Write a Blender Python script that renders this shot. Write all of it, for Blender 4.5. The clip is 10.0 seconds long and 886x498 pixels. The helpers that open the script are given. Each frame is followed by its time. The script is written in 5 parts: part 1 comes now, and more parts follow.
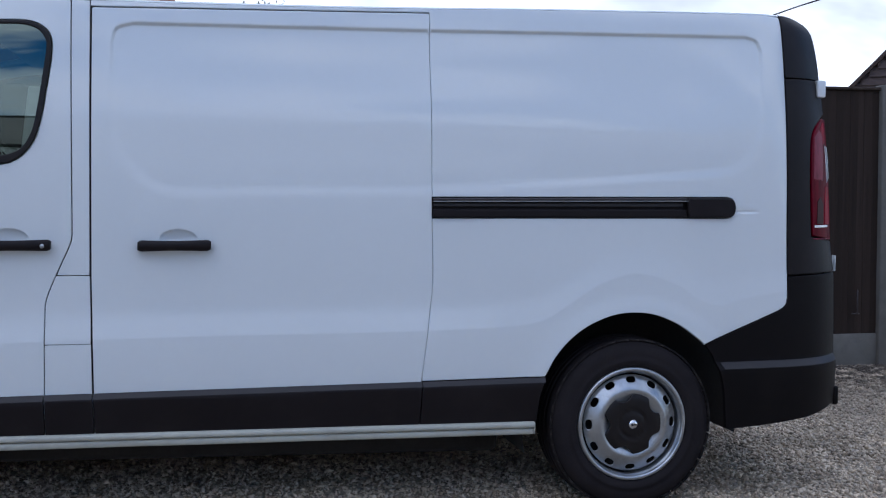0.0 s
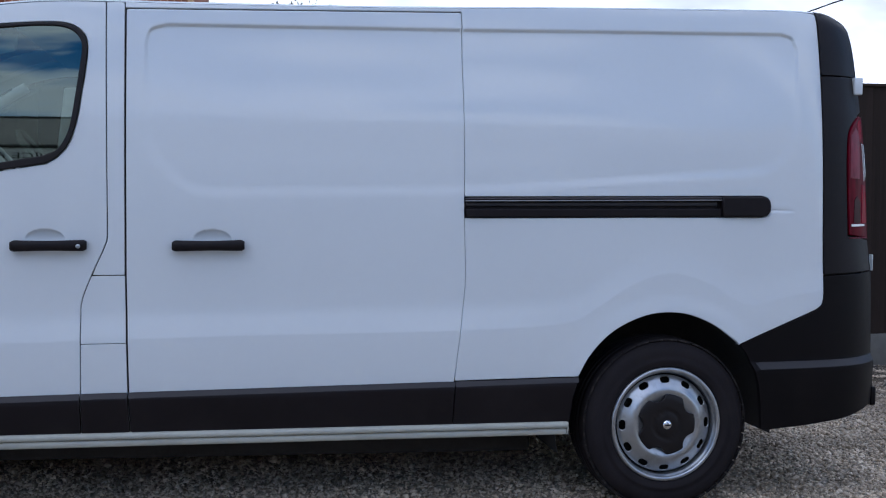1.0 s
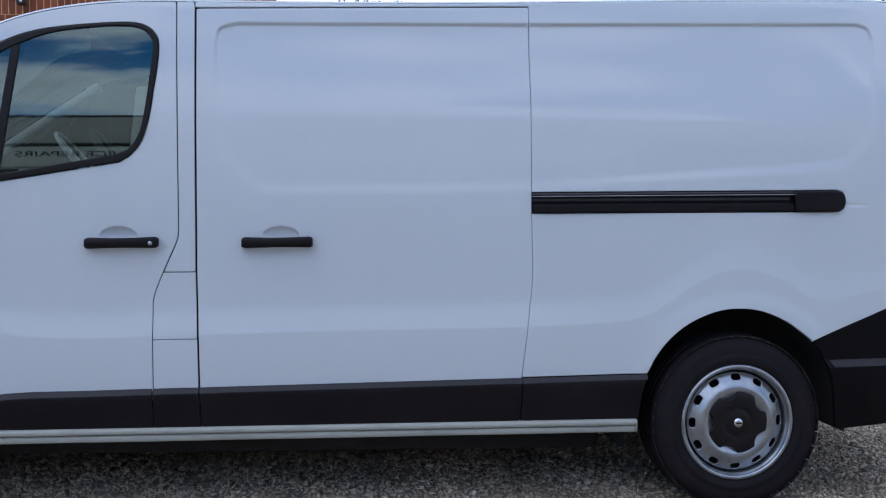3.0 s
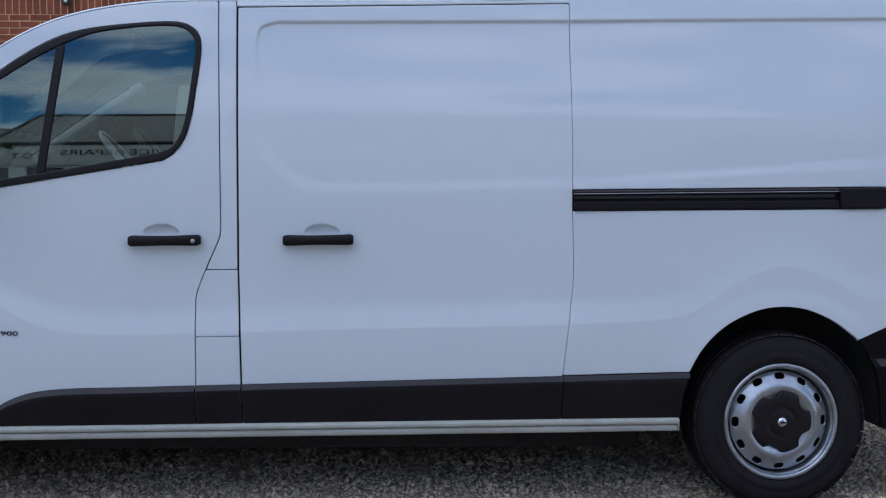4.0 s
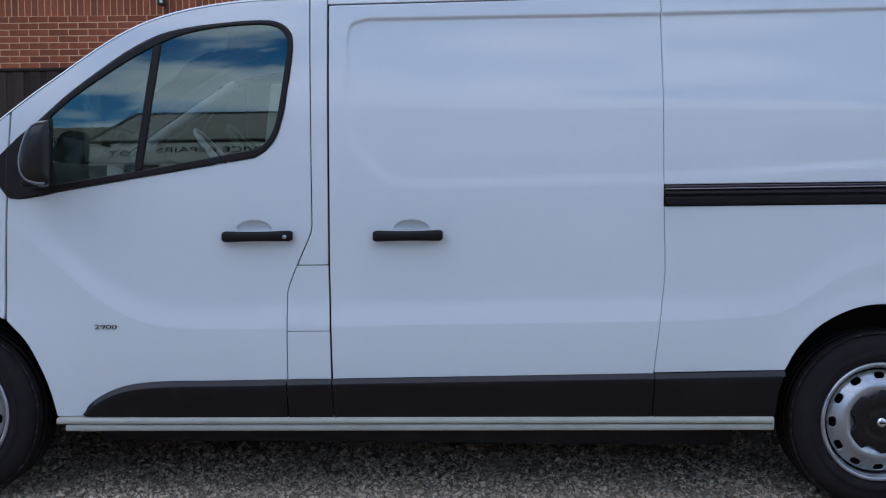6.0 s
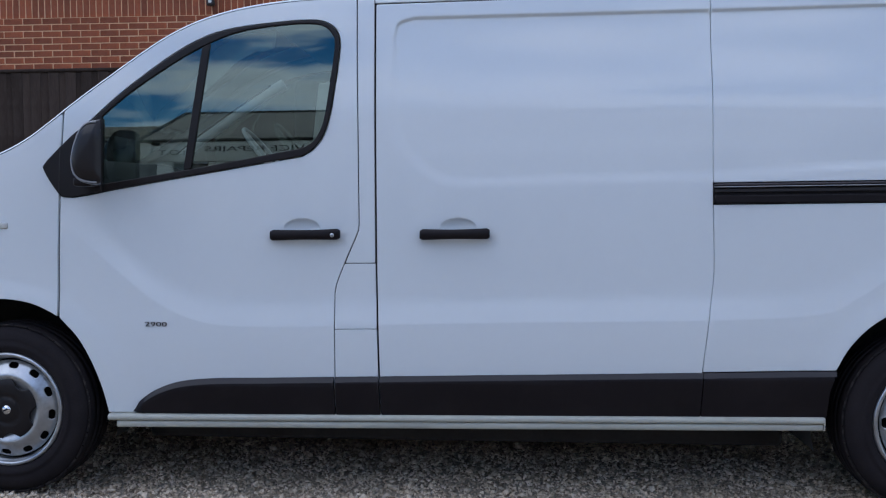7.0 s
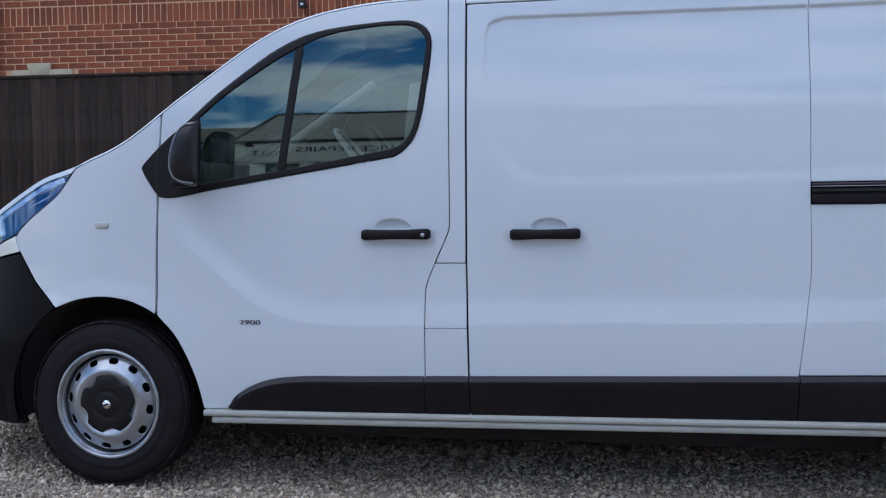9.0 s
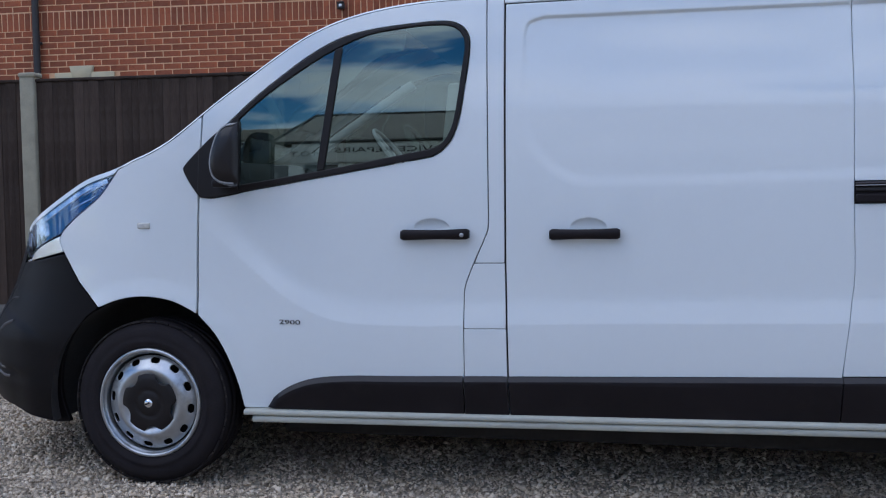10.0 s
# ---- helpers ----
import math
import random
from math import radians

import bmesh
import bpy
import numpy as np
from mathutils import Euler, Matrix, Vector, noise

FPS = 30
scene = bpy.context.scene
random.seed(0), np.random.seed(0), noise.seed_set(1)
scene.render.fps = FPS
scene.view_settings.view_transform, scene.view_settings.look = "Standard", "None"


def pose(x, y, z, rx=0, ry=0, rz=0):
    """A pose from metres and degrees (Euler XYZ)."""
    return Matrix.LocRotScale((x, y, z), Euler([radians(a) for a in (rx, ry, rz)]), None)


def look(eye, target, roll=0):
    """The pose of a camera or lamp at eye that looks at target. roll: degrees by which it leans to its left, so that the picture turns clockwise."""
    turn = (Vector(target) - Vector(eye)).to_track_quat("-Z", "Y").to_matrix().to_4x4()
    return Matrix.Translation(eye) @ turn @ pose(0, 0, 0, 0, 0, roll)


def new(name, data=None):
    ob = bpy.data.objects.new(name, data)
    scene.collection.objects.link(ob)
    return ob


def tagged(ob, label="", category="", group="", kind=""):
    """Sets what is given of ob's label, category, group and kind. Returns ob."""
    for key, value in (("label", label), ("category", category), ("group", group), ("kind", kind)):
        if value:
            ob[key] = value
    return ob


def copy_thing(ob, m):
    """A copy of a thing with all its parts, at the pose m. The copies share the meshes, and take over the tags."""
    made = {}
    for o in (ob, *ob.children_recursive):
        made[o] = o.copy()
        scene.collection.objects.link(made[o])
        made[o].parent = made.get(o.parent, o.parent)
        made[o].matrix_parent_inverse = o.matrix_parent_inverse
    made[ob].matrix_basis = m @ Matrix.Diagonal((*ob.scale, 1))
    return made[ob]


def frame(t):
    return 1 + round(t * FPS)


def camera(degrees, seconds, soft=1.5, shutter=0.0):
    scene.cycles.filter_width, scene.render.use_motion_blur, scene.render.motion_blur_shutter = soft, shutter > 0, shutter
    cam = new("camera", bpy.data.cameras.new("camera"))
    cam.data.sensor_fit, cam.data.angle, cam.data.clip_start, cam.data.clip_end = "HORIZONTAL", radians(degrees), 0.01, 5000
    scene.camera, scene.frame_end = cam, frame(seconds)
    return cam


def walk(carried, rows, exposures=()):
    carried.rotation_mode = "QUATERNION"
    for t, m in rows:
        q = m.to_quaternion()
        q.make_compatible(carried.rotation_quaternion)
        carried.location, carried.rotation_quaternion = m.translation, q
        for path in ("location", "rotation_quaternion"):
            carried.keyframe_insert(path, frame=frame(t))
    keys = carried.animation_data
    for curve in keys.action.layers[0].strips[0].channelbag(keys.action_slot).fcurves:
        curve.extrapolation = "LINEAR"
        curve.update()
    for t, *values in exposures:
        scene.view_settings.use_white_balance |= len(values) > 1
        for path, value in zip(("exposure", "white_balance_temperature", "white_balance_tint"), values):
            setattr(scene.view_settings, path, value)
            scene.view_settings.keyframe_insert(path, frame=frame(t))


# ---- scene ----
from mathutils import geometry

EXPOSURES = [(0.0, -0.43, 5530, 14.0), (5.5, -0.43, 5530, 14.0), (10.0, -0.29, 5530, 14.0)]
cam = camera(43.06, 10.0, soft=1.15)
# seconds, eye, yaw to the left of +y, pitch up, lean
ROWS = [
    (0.0, 1.801, -4.203, 1.190, -12.103, -2.180, 1.329),
    (0.5, 1.802, -4.201, 1.192, -11.262, -2.212, 1.264),
    (1.0, 1.802, -4.199, 1.193, -10.440, -2.278, 1.210),
    (1.5, 1.802, -4.196, 1.195, -9.565, -2.363, 1.207),
    (2.0, 1.801, -4.194, 1.196, -8.781, -2.468, 1.062),
    (3.5, 1.800, -4.189, 1.199, -6.070, -2.687, 0.891),
    (4.0, 1.799, -4.187, 1.200, -5.021, -2.794, 0.820),
    (4.5, 1.798, -4.186, 1.201, -4.011, -2.881, 0.749),
    (5.0, 1.797, -4.185, 1.202, -2.891, -2.947, 0.701),
    (5.5, 1.796, -4.184, 1.202, -1.716, -3.025, 0.633),
    (7.0, 1.792, -4.182, 1.203, 1.823, -3.220, 0.533),
    (7.5, 1.790, -4.181, 1.204, 2.971, -3.265, 0.479),
    (8.0, 1.789, -4.181, 1.204, 4.148, -3.277, 0.468),
    (8.5, 1.787, -4.181, 1.204, 5.326, -3.291, 0.468),
    (9.0, 1.784, -4.181, 1.204, 6.323, -3.275, 0.420),
    (9.5, 1.782, -4.181, 1.204, 7.284, -3.299, 0.342),
    (10.0, 1.780, -4.181, 1.203, 8.259, -3.273, 0.271),
]
walk(cam, [(t, pose(0, 0, 0, 0, 1.35, 0) @ pose(x, y, z, 90 + pitch, 0, yaw) @ pose(0, 0, 0, 0, 0, roll)) for t, x, y, z, yaw, pitch, roll in ROWS], EXPOSURES)

# ---- light ----
SLOPE = 1.35                      # the drive falls towards the van's tail
R = pose(0, 0, 0, 0, SLOPE, 0)
world = bpy.data.worlds.new("sky")
scene.world = world
world.use_nodes = True
wn, wl = world.node_tree.nodes, world.node_tree.links
wn.clear()
SUN_EL, SUN_AZ = 57.0, 208.0       # height, and degrees east of the +y axis
sky = wn.new("ShaderNodeTexSky")
sky.sky_type, sky.sun_disc = "NISHITA", False
sky.sun_elevation, sky.sun_rotation = radians(SUN_EL), radians(SUN_AZ)
sky.air_density, sky.dust_density, sky.ozone_density = 1.0, 0.3, 2.5
CLOUD_X, CLOUD_Y, CLOUD_STRETCH = 84.508, 10.1484, 0.6
coord = wn.new("ShaderNodeTexCoord")
split = wn.new("ShaderNodeSeparateXYZ")
wl.new(coord.outputs["Generated"], split.inputs["Vector"])
height = wn.new("ShaderNodeMath")
height.operation = "MAXIMUM"
height.inputs[1].default_value = 0.0
wl.new(split.outputs["Z"], height.inputs[0])
lifted = wn.new("ShaderNodeMath")
lifted.inputs[1].default_value = 0.50
wl.new(height.outputs[0], lifted.inputs[0])
flat = wn.new("ShaderNodeCombineXYZ")
for axis_name in ("X", "Y"):
    over = wn.new("ShaderNodeMath")
    over.operation = "DIVIDE"
    wl.new(split.outputs[axis_name], over.inputs[0])
    wl.new(lifted.outputs[0], over.inputs[1])
    wl.new(over.outputs[0], flat.inputs[axis_name])
mapping = wn.new("ShaderNodeMapping")          # a flat layer of cloud, seen in perspective
mapping.inputs["Location"].default_value = (CLOUD_X, CLOUD_Y, 0.0)
mapping.inputs["Scale"].default_value = (CLOUD_STRETCH, 1.0, 1.0)
wl.new(flat.outputs["Vector"], mapping.inputs["Vector"])
puffs = wn.new("ShaderNodeTexNoise")
puffs.inputs["Scale"].default_value, puffs.inputs["Detail"].default_value = 3.2, 5.0
puffs.inputs["Roughness"].default_value, puffs.inputs["Distortion"].default_value = 0.55, 0.0
wl.new(mapping.outputs["Vector"], puffs.inputs["Vector"])
cover = wn.new("ShaderNodeValToRGB")
cover.color_ramp.elements[0].position, cover.color_ramp.elements[1].position = 0.47, 0.55
thicker = wn.new("ShaderNodeMapRange")         # the cloud closes up towards the houses
thicker.inputs["From Min"].default_value, thicker.inputs["From Max"].default_value = 0.50, 0.80
thicker.inputs["To Min"].default_value, thicker.inputs["To Max"].default_value = 0.0, 0.30
wl.new(split.outputs["Y"], thicker.inputs["Value"])
covered = wn.new("ShaderNodeMath")
wl.new(puffs.outputs["Fac"], covered.inputs[0])
wl.new(thicker.outputs["Result"], covered.inputs[1])
wl.new(covered.outputs[0], cover.inputs["Fac"])
shade = wn.new("ShaderNodeValToRGB")
shade.color_ramp.elements[0].position, shade.color_ramp.elements[0].color = 0.45, (16.2, 16.7, 17.5, 1)
shade.color_ramp.elements[1].position, shade.color_ramp.elements[1].color = 0.68, (6.4, 6.6, 7.1, 1)
wl.new(puffs.outputs["Fac"], shade.inputs["Fac"])
blend = wn.new("ShaderNodeMix")
blend.data_type = "RGBA"
wl.new(cover.outputs["Color"], blend.inputs["Factor"])
deep = wn.new("ShaderNodeHueSaturation")
deep.inputs["Saturation"].default_value = 1.5
wl.new(sky.outputs["Color"], deep.inputs["Color"])
wl.new(deep.outputs["Color"], blend.inputs["A"])
wl.new(shade.outputs["Color"], blend.inputs["B"])
back = wn.new("ShaderNodeBackground")
back.inputs["Strength"].default_value = 0.133
wl.new(blend.outputs["Result"], back.inputs["Color"])
wout = wn.new("ShaderNodeOutputWorld")
wl.new(back.outputs["Background"], wout.inputs["Surface"])

sun = new("sun", bpy.data.lights.new("sun", "SUN"))
sun.data.energy, sun.data.angle, sun.data.color = 0.65, radians(65), (1.0, 0.95, 0.88)
az, el = radians(SUN_AZ), radians(SUN_EL)
sun.matrix_world = look((math.sin(az) * math.cos(el) * 30, math.cos(az) * math.cos(el) * 30, math.sin(el) * 30), (0, 0, 0))


# ---- materials ----
def material(name, color, rough=0.5, metal=0.0, var=0.12, scale=8.0, bump=0.0, bump_scale=60.0, coat=0.0, spec=0.5,
             dirt=None, dirt_scale=3.0, dirt_amount=0.35, random_tint=0.0, island=0.0, stretch=(1, 1, 1), coat_rough=0.05, coat_ior=1.6):
    """A surface with variation at two scales, relief, and where asked dirt or a tint by piece."""
    m = bpy.data.materials.new(name)
    m.use_nodes = True
    n, k = m.node_tree.nodes, m.node_tree.links
    p = n["Principled BSDF"]
    p.inputs["Metallic"].default_value = metal
    p.inputs["Specular IOR Level"].default_value = spec
    p.inputs["Coat Weight"].default_value = coat
    p.inputs["Coat Roughness"].default_value = coat_rough
    p.inputs["Coat IOR"].default_value = coat_ior
    tc = n.new("ShaderNodeTexCoord")
    mp = n.new("ShaderNodeMapping")
    mp.inputs["Scale"].default_value = stretch
    k.new(tc.outputs["Object"], mp.inputs["Vector"])
    big = n.new("ShaderNodeTexNoise")
    big.inputs["Scale"].default_value, big.inputs["Detail"].default_value = scale, 4.0
    k.new(mp.outputs["Vector"], big.inputs["Vector"])
    fine = n.new("ShaderNodeTexNoise")
    fine.inputs["Scale"].default_value, fine.inputs["Detail"].default_value = bump_scale, 5.0
    k.new(mp.outputs["Vector"], fine.inputs["Vector"])
    mixed = n.new("ShaderNodeMath")
    mixed.operation = "MULTIPLY_ADD"
    k.new(big.outputs["Fac"], mixed.inputs[0])
    mixed.inputs[1].default_value = 0.6
    half = n.new("ShaderNodeMath")
    half.operation = "MULTIPLY"
    half.inputs[1].default_value = 0.4
    k.new(fine.outputs["Fac"], half.inputs[0])
    k.new(half.outputs[0], mixed.inputs[2])
    ramp = n.new("ShaderNodeValToRGB")
    c = np.array(color)
    ramp.color_ramp.elements[0].position, ramp.color_ramp.elements[1].position = 0.3, 0.7
    ramp.color_ramp.elements[0].color = (*np.clip(c * (1 - var), 0, 1), 1)
    ramp.color_ramp.elements[1].color = (*np.clip(c * (1 + var), 0, 1), 1)
    k.new(mixed.outputs[0], ramp.inputs["Fac"])
    out = ramp.outputs["Color"]
    if random_tint or island:
        src = n.new("ShaderNodeNewGeometry" if island else "ShaderNodeObjectInfo")
        amount = island or random_tint
        tone = n.new("ShaderNodeMapRange")
        tone.inputs["To Min"].default_value, tone.inputs["To Max"].default_value = 1 - amount, 1 + amount
        k.new(src.outputs["Random Per Island" if island else "Random"], tone.inputs["Value"])
        hsv = n.new("ShaderNodeHueSaturation")
        k.new(out, hsv.inputs["Color"])
        k.new(tone.outputs["Result"], hsv.inputs["Value"])
        out = hsv.outputs["Color"]
    if dirt:
        dn = n.new("ShaderNodeTexNoise")
        dn.inputs["Scale"].default_value, dn.inputs["Detail"].default_value = dirt_scale, 7.0
        dn.inputs["Roughness"].default_value = 0.65
        k.new(tc.outputs["Object"], dn.inputs["Vector"])
        dr = n.new("ShaderNodeMapRange")
        dr.inputs["From Min"].default_value, dr.inputs["From Max"].default_value = 0.5, 0.75
        dr.inputs["To Max"].default_value = dirt_amount
        k.new(dn.outputs["Fac"], dr.inputs["Value"])
        mix = n.new("ShaderNodeMix")
        mix.data_type = "RGBA"
        k.new(dr.outputs["Result"], mix.inputs["Factor"])
        k.new(out, mix.inputs["A"])
        mix.inputs["B"].default_value = (*dirt, 1)
        out = mix.outputs["Result"]
    k.new(out, p.inputs["Base Color"])
    rr = n.new("ShaderNodeMapRange")
    rr.inputs["To Min"].default_value, rr.inputs["To Max"].default_value = max(rough - 0.06, 0.0), min(rough + 0.06, 1.0)
    k.new(big.outputs["Fac"], rr.inputs["Value"])
    k.new(rr.outputs["Result"], p.inputs["Roughness"])
    if bump:
        b = n.new("ShaderNodeBump")
        b.inputs["Strength"].default_value, b.inputs["Distance"].default_value = 0.6, bump
        k.new(fine.outputs["Fac"], b.inputs["Height"])
        k.new(b.outputs["Normal"], p.inputs["Normal"])
    return m


def clear_glass(name, tint, mirror):
    """A thin pane: it lets light through and mirrors more at a glancing angle."""
    m = bpy.data.materials.new(name)
    m.use_nodes = True
    n, k = m.node_tree.nodes, m.node_tree.links
    n.remove(n["Principled BSDF"])
    facing, power, amount = n.new("ShaderNodeLayerWeight"), n.new("ShaderNodeMath"), n.new("ShaderNodeMath")
    facing.inputs["Blend"].default_value = 0.5
    power.operation, amount.operation = "POWER", "MULTIPLY_ADD"
    power.inputs[1].default_value = 5.0
    amount.inputs[1].default_value, amount.inputs[2].default_value = 1.0 - mirror, mirror
    k.new(facing.outputs["Facing"], power.inputs[0])
    k.new(power.outputs[0], amount.inputs[0])
    clear, gloss, mix = n.new("ShaderNodeBsdfTransparent"), n.new("ShaderNodeBsdfGlossy"), n.new("ShaderNodeMixShader")
    clear.inputs["Color"].default_value = (*tint, 1)
    gloss.inputs["Roughness"].default_value = 0.0
    gloss.inputs["Color"].default_value = (0.83, 1.0, 0.90, 1)
    k.new(amount.outputs[0], mix.inputs["Fac"])
    k.new(clear.outputs[0], mix.inputs[1])
    k.new(gloss.outputs[0], mix.inputs[2])
    k.new(mix.outputs[0], n["Material Output"].inputs["Surface"])
    return m


PAINT = material("white_paint", (0.719, 0.756, 0.772), 0.5, spec=0.3, var=0.012, scale=1.4, bump_scale=30, coat=1.0, coat_rough=0.075, coat_ior=1.62, dirt=(0.6, 0.59, 0.56), dirt_scale=1.6, dirt_amount=0.06)
SILL = material("worn_white_paint", (0.44, 0.44, 0.375), 0.5, var=0.06, scale=5, coat=0.2, dirt=(0.30, 0.27, 0.23), dirt_scale=9, dirt_amount=0.5)
BLACK = material("black_plastic", (0.0098, 0.0071, 0.0080), 0.45, spec=0.20, var=0.2, scale=3, bump=0.0006, bump_scale=420, dirt=(0.024, 0.019, 0.018), dirt_scale=5, dirt_amount=0.4)
BUMPER = material("bumper_plastic", (0.0066, 0.0054, 0.0060), 0.46, spec=0.11, var=0.25, scale=3, bump=0.0005, bump_scale=420, dirt=(0.016, 0.013, 0.012), dirt_scale=4, dirt_amount=0.4)
GLOSS_BLACK = material("smooth_black_plastic", (0.013, 0.0105, 0.0105), 0.40, spec=0.26, var=0.15, scale=4, bump=0.0003, bump_scale=300)
GAP = material("underbody_black", (0.034, 0.031, 0.030), 0.9, var=0.3, scale=6)
RUBBER = material("tyre_rubber", (0.0190, 0.0160, 0.0173), 0.75, spec=0.12, var=0.25, scale=9, bump=0.0008, bump_scale=160, dirt=(0.024, 0.020, 0.018), dirt_scale=7, dirt_amount=0.5)
TREAD = material("dusty_tread", (0.017, 0.0145, 0.0145), 0.85, spec=0.12, var=0.3, scale=20, dirt=(0.10, 0.087, 0.074), dirt_scale=34, dirt_amount=0.7)
STEEL = material("silver_painted_steel", (0.46, 0.48, 0.50), 0.30, metal=0.85, var=0.10, scale=12, dirt=(0.17, 0.145, 0.12), dirt_scale=11, dirt_amount=0.6)
CHROME = material("chrome", (0.75, 0.75, 0.76), 0.12, metal=1.0, var=0.05)
SCREEN_GLASS = clear_glass("window_glass", (0.30, 0.365, 0.335), 0.148)
WINDSCREEN = clear_glass("windscreen_glass", (0.40, 0.44, 0.425), 0.05)
LAMP_GLASS = clear_glass("headlamp_lens", (0.80, 0.85, 0.95), 0.07)
# the blue of the mirrored sky is put into this base colour
REFLECTOR = material("sky_blue_reflector", (0.115, 0.135, 0.20), 0.13, metal=1.0, var=0.5, scale=7, bump=0.002, bump_scale=14, stretch=(0.5, 1, 2.2))
PALE_METAL = material("pale_lamp_metal", (0.66, 0.70, 0.74), 0.2, metal=0.9, var=0.6, scale=18, bump=0.003, bump_scale=26, stretch=(1, 1, 2))
LAMP_CLEAR = material("indicator_lens", (0.90, 0.94, 0.95), 0.12, metal=0.0, var=0.15, scale=40, coat=1.0)
# paler red: the sky mirrored in the lens is put into the colour
PINK = material("sky_washed_red_lens", (0.19, 0.022, 0.042), 0.30, var=0.5, scale=20, coat=0.0, spec=0.10, stretch=(1, 1, 0.4))
BRIGHT_RED = material("bright_red_lens", (0.26, 0.003, 0.020), 0.30, var=0.4, scale=30, spec=0.06, stretch=(1, 1, 0.3))
DEEP_RED = material("deep_red_lens", (0.034, 0.0015, 0.005), 0.3, var=0.3, scale=30, spec=0.1)
INDICATOR = material("silvered_indicator", (0.92, 0.97, 0.96), 0.22, metal=0.75, var=0.06, scale=12, bump=0.003, bump_scale=9, coat=0.6)
RED = material("red_lens", (0.105, 0.0016, 0.010), 0.35, var=0.5, scale=25, coat=0.0, spec=0.04, stretch=(1, 1, 0.3))
SCUFFED = material("scuffed_grey_plastic", (0.045, 0.037, 0.040), 0.5, var=0.2, scale=12, bump=0.0004, bump_scale=300)
MIRROR_GLASS = material("silvered_mirror", (0.105, 0.120, 0.118), 0.28, metal=1.0, var=0.10)
MIRROR_SHELL = material("mirror_shell_plastic", (0.0125, 0.0105, 0.0115), 0.30, spec=0.4, var=0.15, scale=4, bump=0.0003, bump_scale=300)
# paler than the bumper: the sky's sheen is put into the colour
STEP_PLASTIC = material("sheen_grey_plastic", (0.016, 0.0135, 0.0148), 0.5, var=0.25, scale=9, bump=0.0004, bump_scale=300)
# grey that stands in for the glints along the bumper creases
FOLD_GLINT = material("plastic_edge_glint", (0.085, 0.080, 0.080), 0.42, var=0.25, scale=14)
# lightened for the sky's sheen on the cladding ledge; the rail runner shares it
LEDGE_PLASTIC = material("paler_black_plastic", (0.0165, 0.0135, 0.015), 0.5, var=0.25, scale=12, bump=0.0004, bump_scale=300)
GREY_EDGE = material("grey_edge_plastic", (0.30, 0.30, 0.31), 0.35, var=0.1)
TRIM = material("light_grey_trim", (0.82, 0.83, 0.81), 0.8, var=0.08, scale=20)
DARK_TRIM = material("dark_grey_trim", (0.04, 0.042, 0.045), 0.75, var=0.15, scale=20, bump=0.0006, bump_scale=300)


# ---- mesh helpers ----
def holder(parent):
    """The part itself, or its own part where it is already a sub-part."""
    return parent.parent if parent and parent.parent and parent.parent.parent else parent


def part(name, bm, mat, parent=None, label="", smooth=True):
    me = bpy.data.meshes.new(name)
    bm.to_mesh(me)
    bm.free()
    me.materials.append(mat)
    if smooth:
        me.polygons.foreach_set("use_smooth", [True] * len(me.polygons))
    ob = new(name, me)
    ob.parent = holder(parent)
    return tagged(ob, label)


def pydata(name, verts, faces, mat, parent=None, label="", smooth=False):
    me = bpy.data.meshes.new(name)
    me.from_pydata([tuple(map(float, v)) for v in verts], [], faces)
    me.materials.append(mat)
    if smooth:
        me.polygons.foreach_set("use_smooth", [True] * len(me.polygons))
    ob = new(name, me)
    ob.parent = holder(parent)
    return tagged(ob, label)


def box_bm(size, centre=(0, 0, 0), bevel=0.0, segments=2, bm=None):
    bm = bm or bmesh.new()
    made = bmesh.ops.create_cube(bm, size=1.0)["verts"]
    for v in made:
        v.co = Vector((v.co.x * size[0] + centre[0], v.co.y * size[1] + centre[1], v.co.z * size[2] + centre[2]))
    if bevel:
        edges = list({e for v in made for e in v.link_edges})
        bmesh.ops.bevel(bm, geom=edges, offset=bevel, segments=segments, affect="EDGES", profile=0.5)
    return bm


def lathe(profile, steps=64, close=False):
    """Turns (radius, y) points about the y axis."""
    bm = bmesh.new()
    rings = []
    for r, y in profile:
        rings.append([bm.verts.new((r * math.cos(a), y, r * math.sin(a))) for a in (2 * math.pi * i / steps for i in range(steps))])
    pairs = list(zip(rings, rings[1:])) + ([(rings[-1], rings[0])] if close else [])
    for a, b in pairs:
        for i in range(steps):
            bm.faces.new((a[i], a[(i + 1) % steps], b[(i + 1) % steps], b[i]))
    bmesh.ops.recalc_face_normals(bm, faces=bm.faces)
    return bm


def loft(sections, close=False):
    bm = bmesh.new()
    rows = [[bm.verts.new(p) for p in s] for s in sections]
    for a, b in zip(rows, rows[1:]):
        for i in range(len(a) - (0 if close else 1)):
            j = (i + 1) % len(a)
            bm.faces.new((a[i], a[j], b[j], b[i]))
    bmesh.ops.recalc_face_normals(bm, faces=bm.faces)
    return bm


def spline(points, n=6):
    """A smooth line through points."""
    p = [np.array(q, float) for q in points]
    p = [2 * p[0] - p[1]] + p + [2 * p[-1] - p[-2]]
    out = []
    for a, b, c, d in zip(p, p[1:], p[2:], p[3:]):
        for i in range(n):
            t = i / n
            out.append(0.5 * (2 * b + (c - a) * t + (2 * a - 5 * b + 4 * c - d) * t * t + (3 * b - a - 3 * c + d) * t ** 3))
    out.append(p[-2])
    return [tuple(q) for q in out]


def area(poly):
    p = np.array(poly)
    q = np.roll(p, -1, 0)
    return 0.5 * float((p[:, 0] * q[:, 1] - q[:, 0] * p[:, 1]).sum())


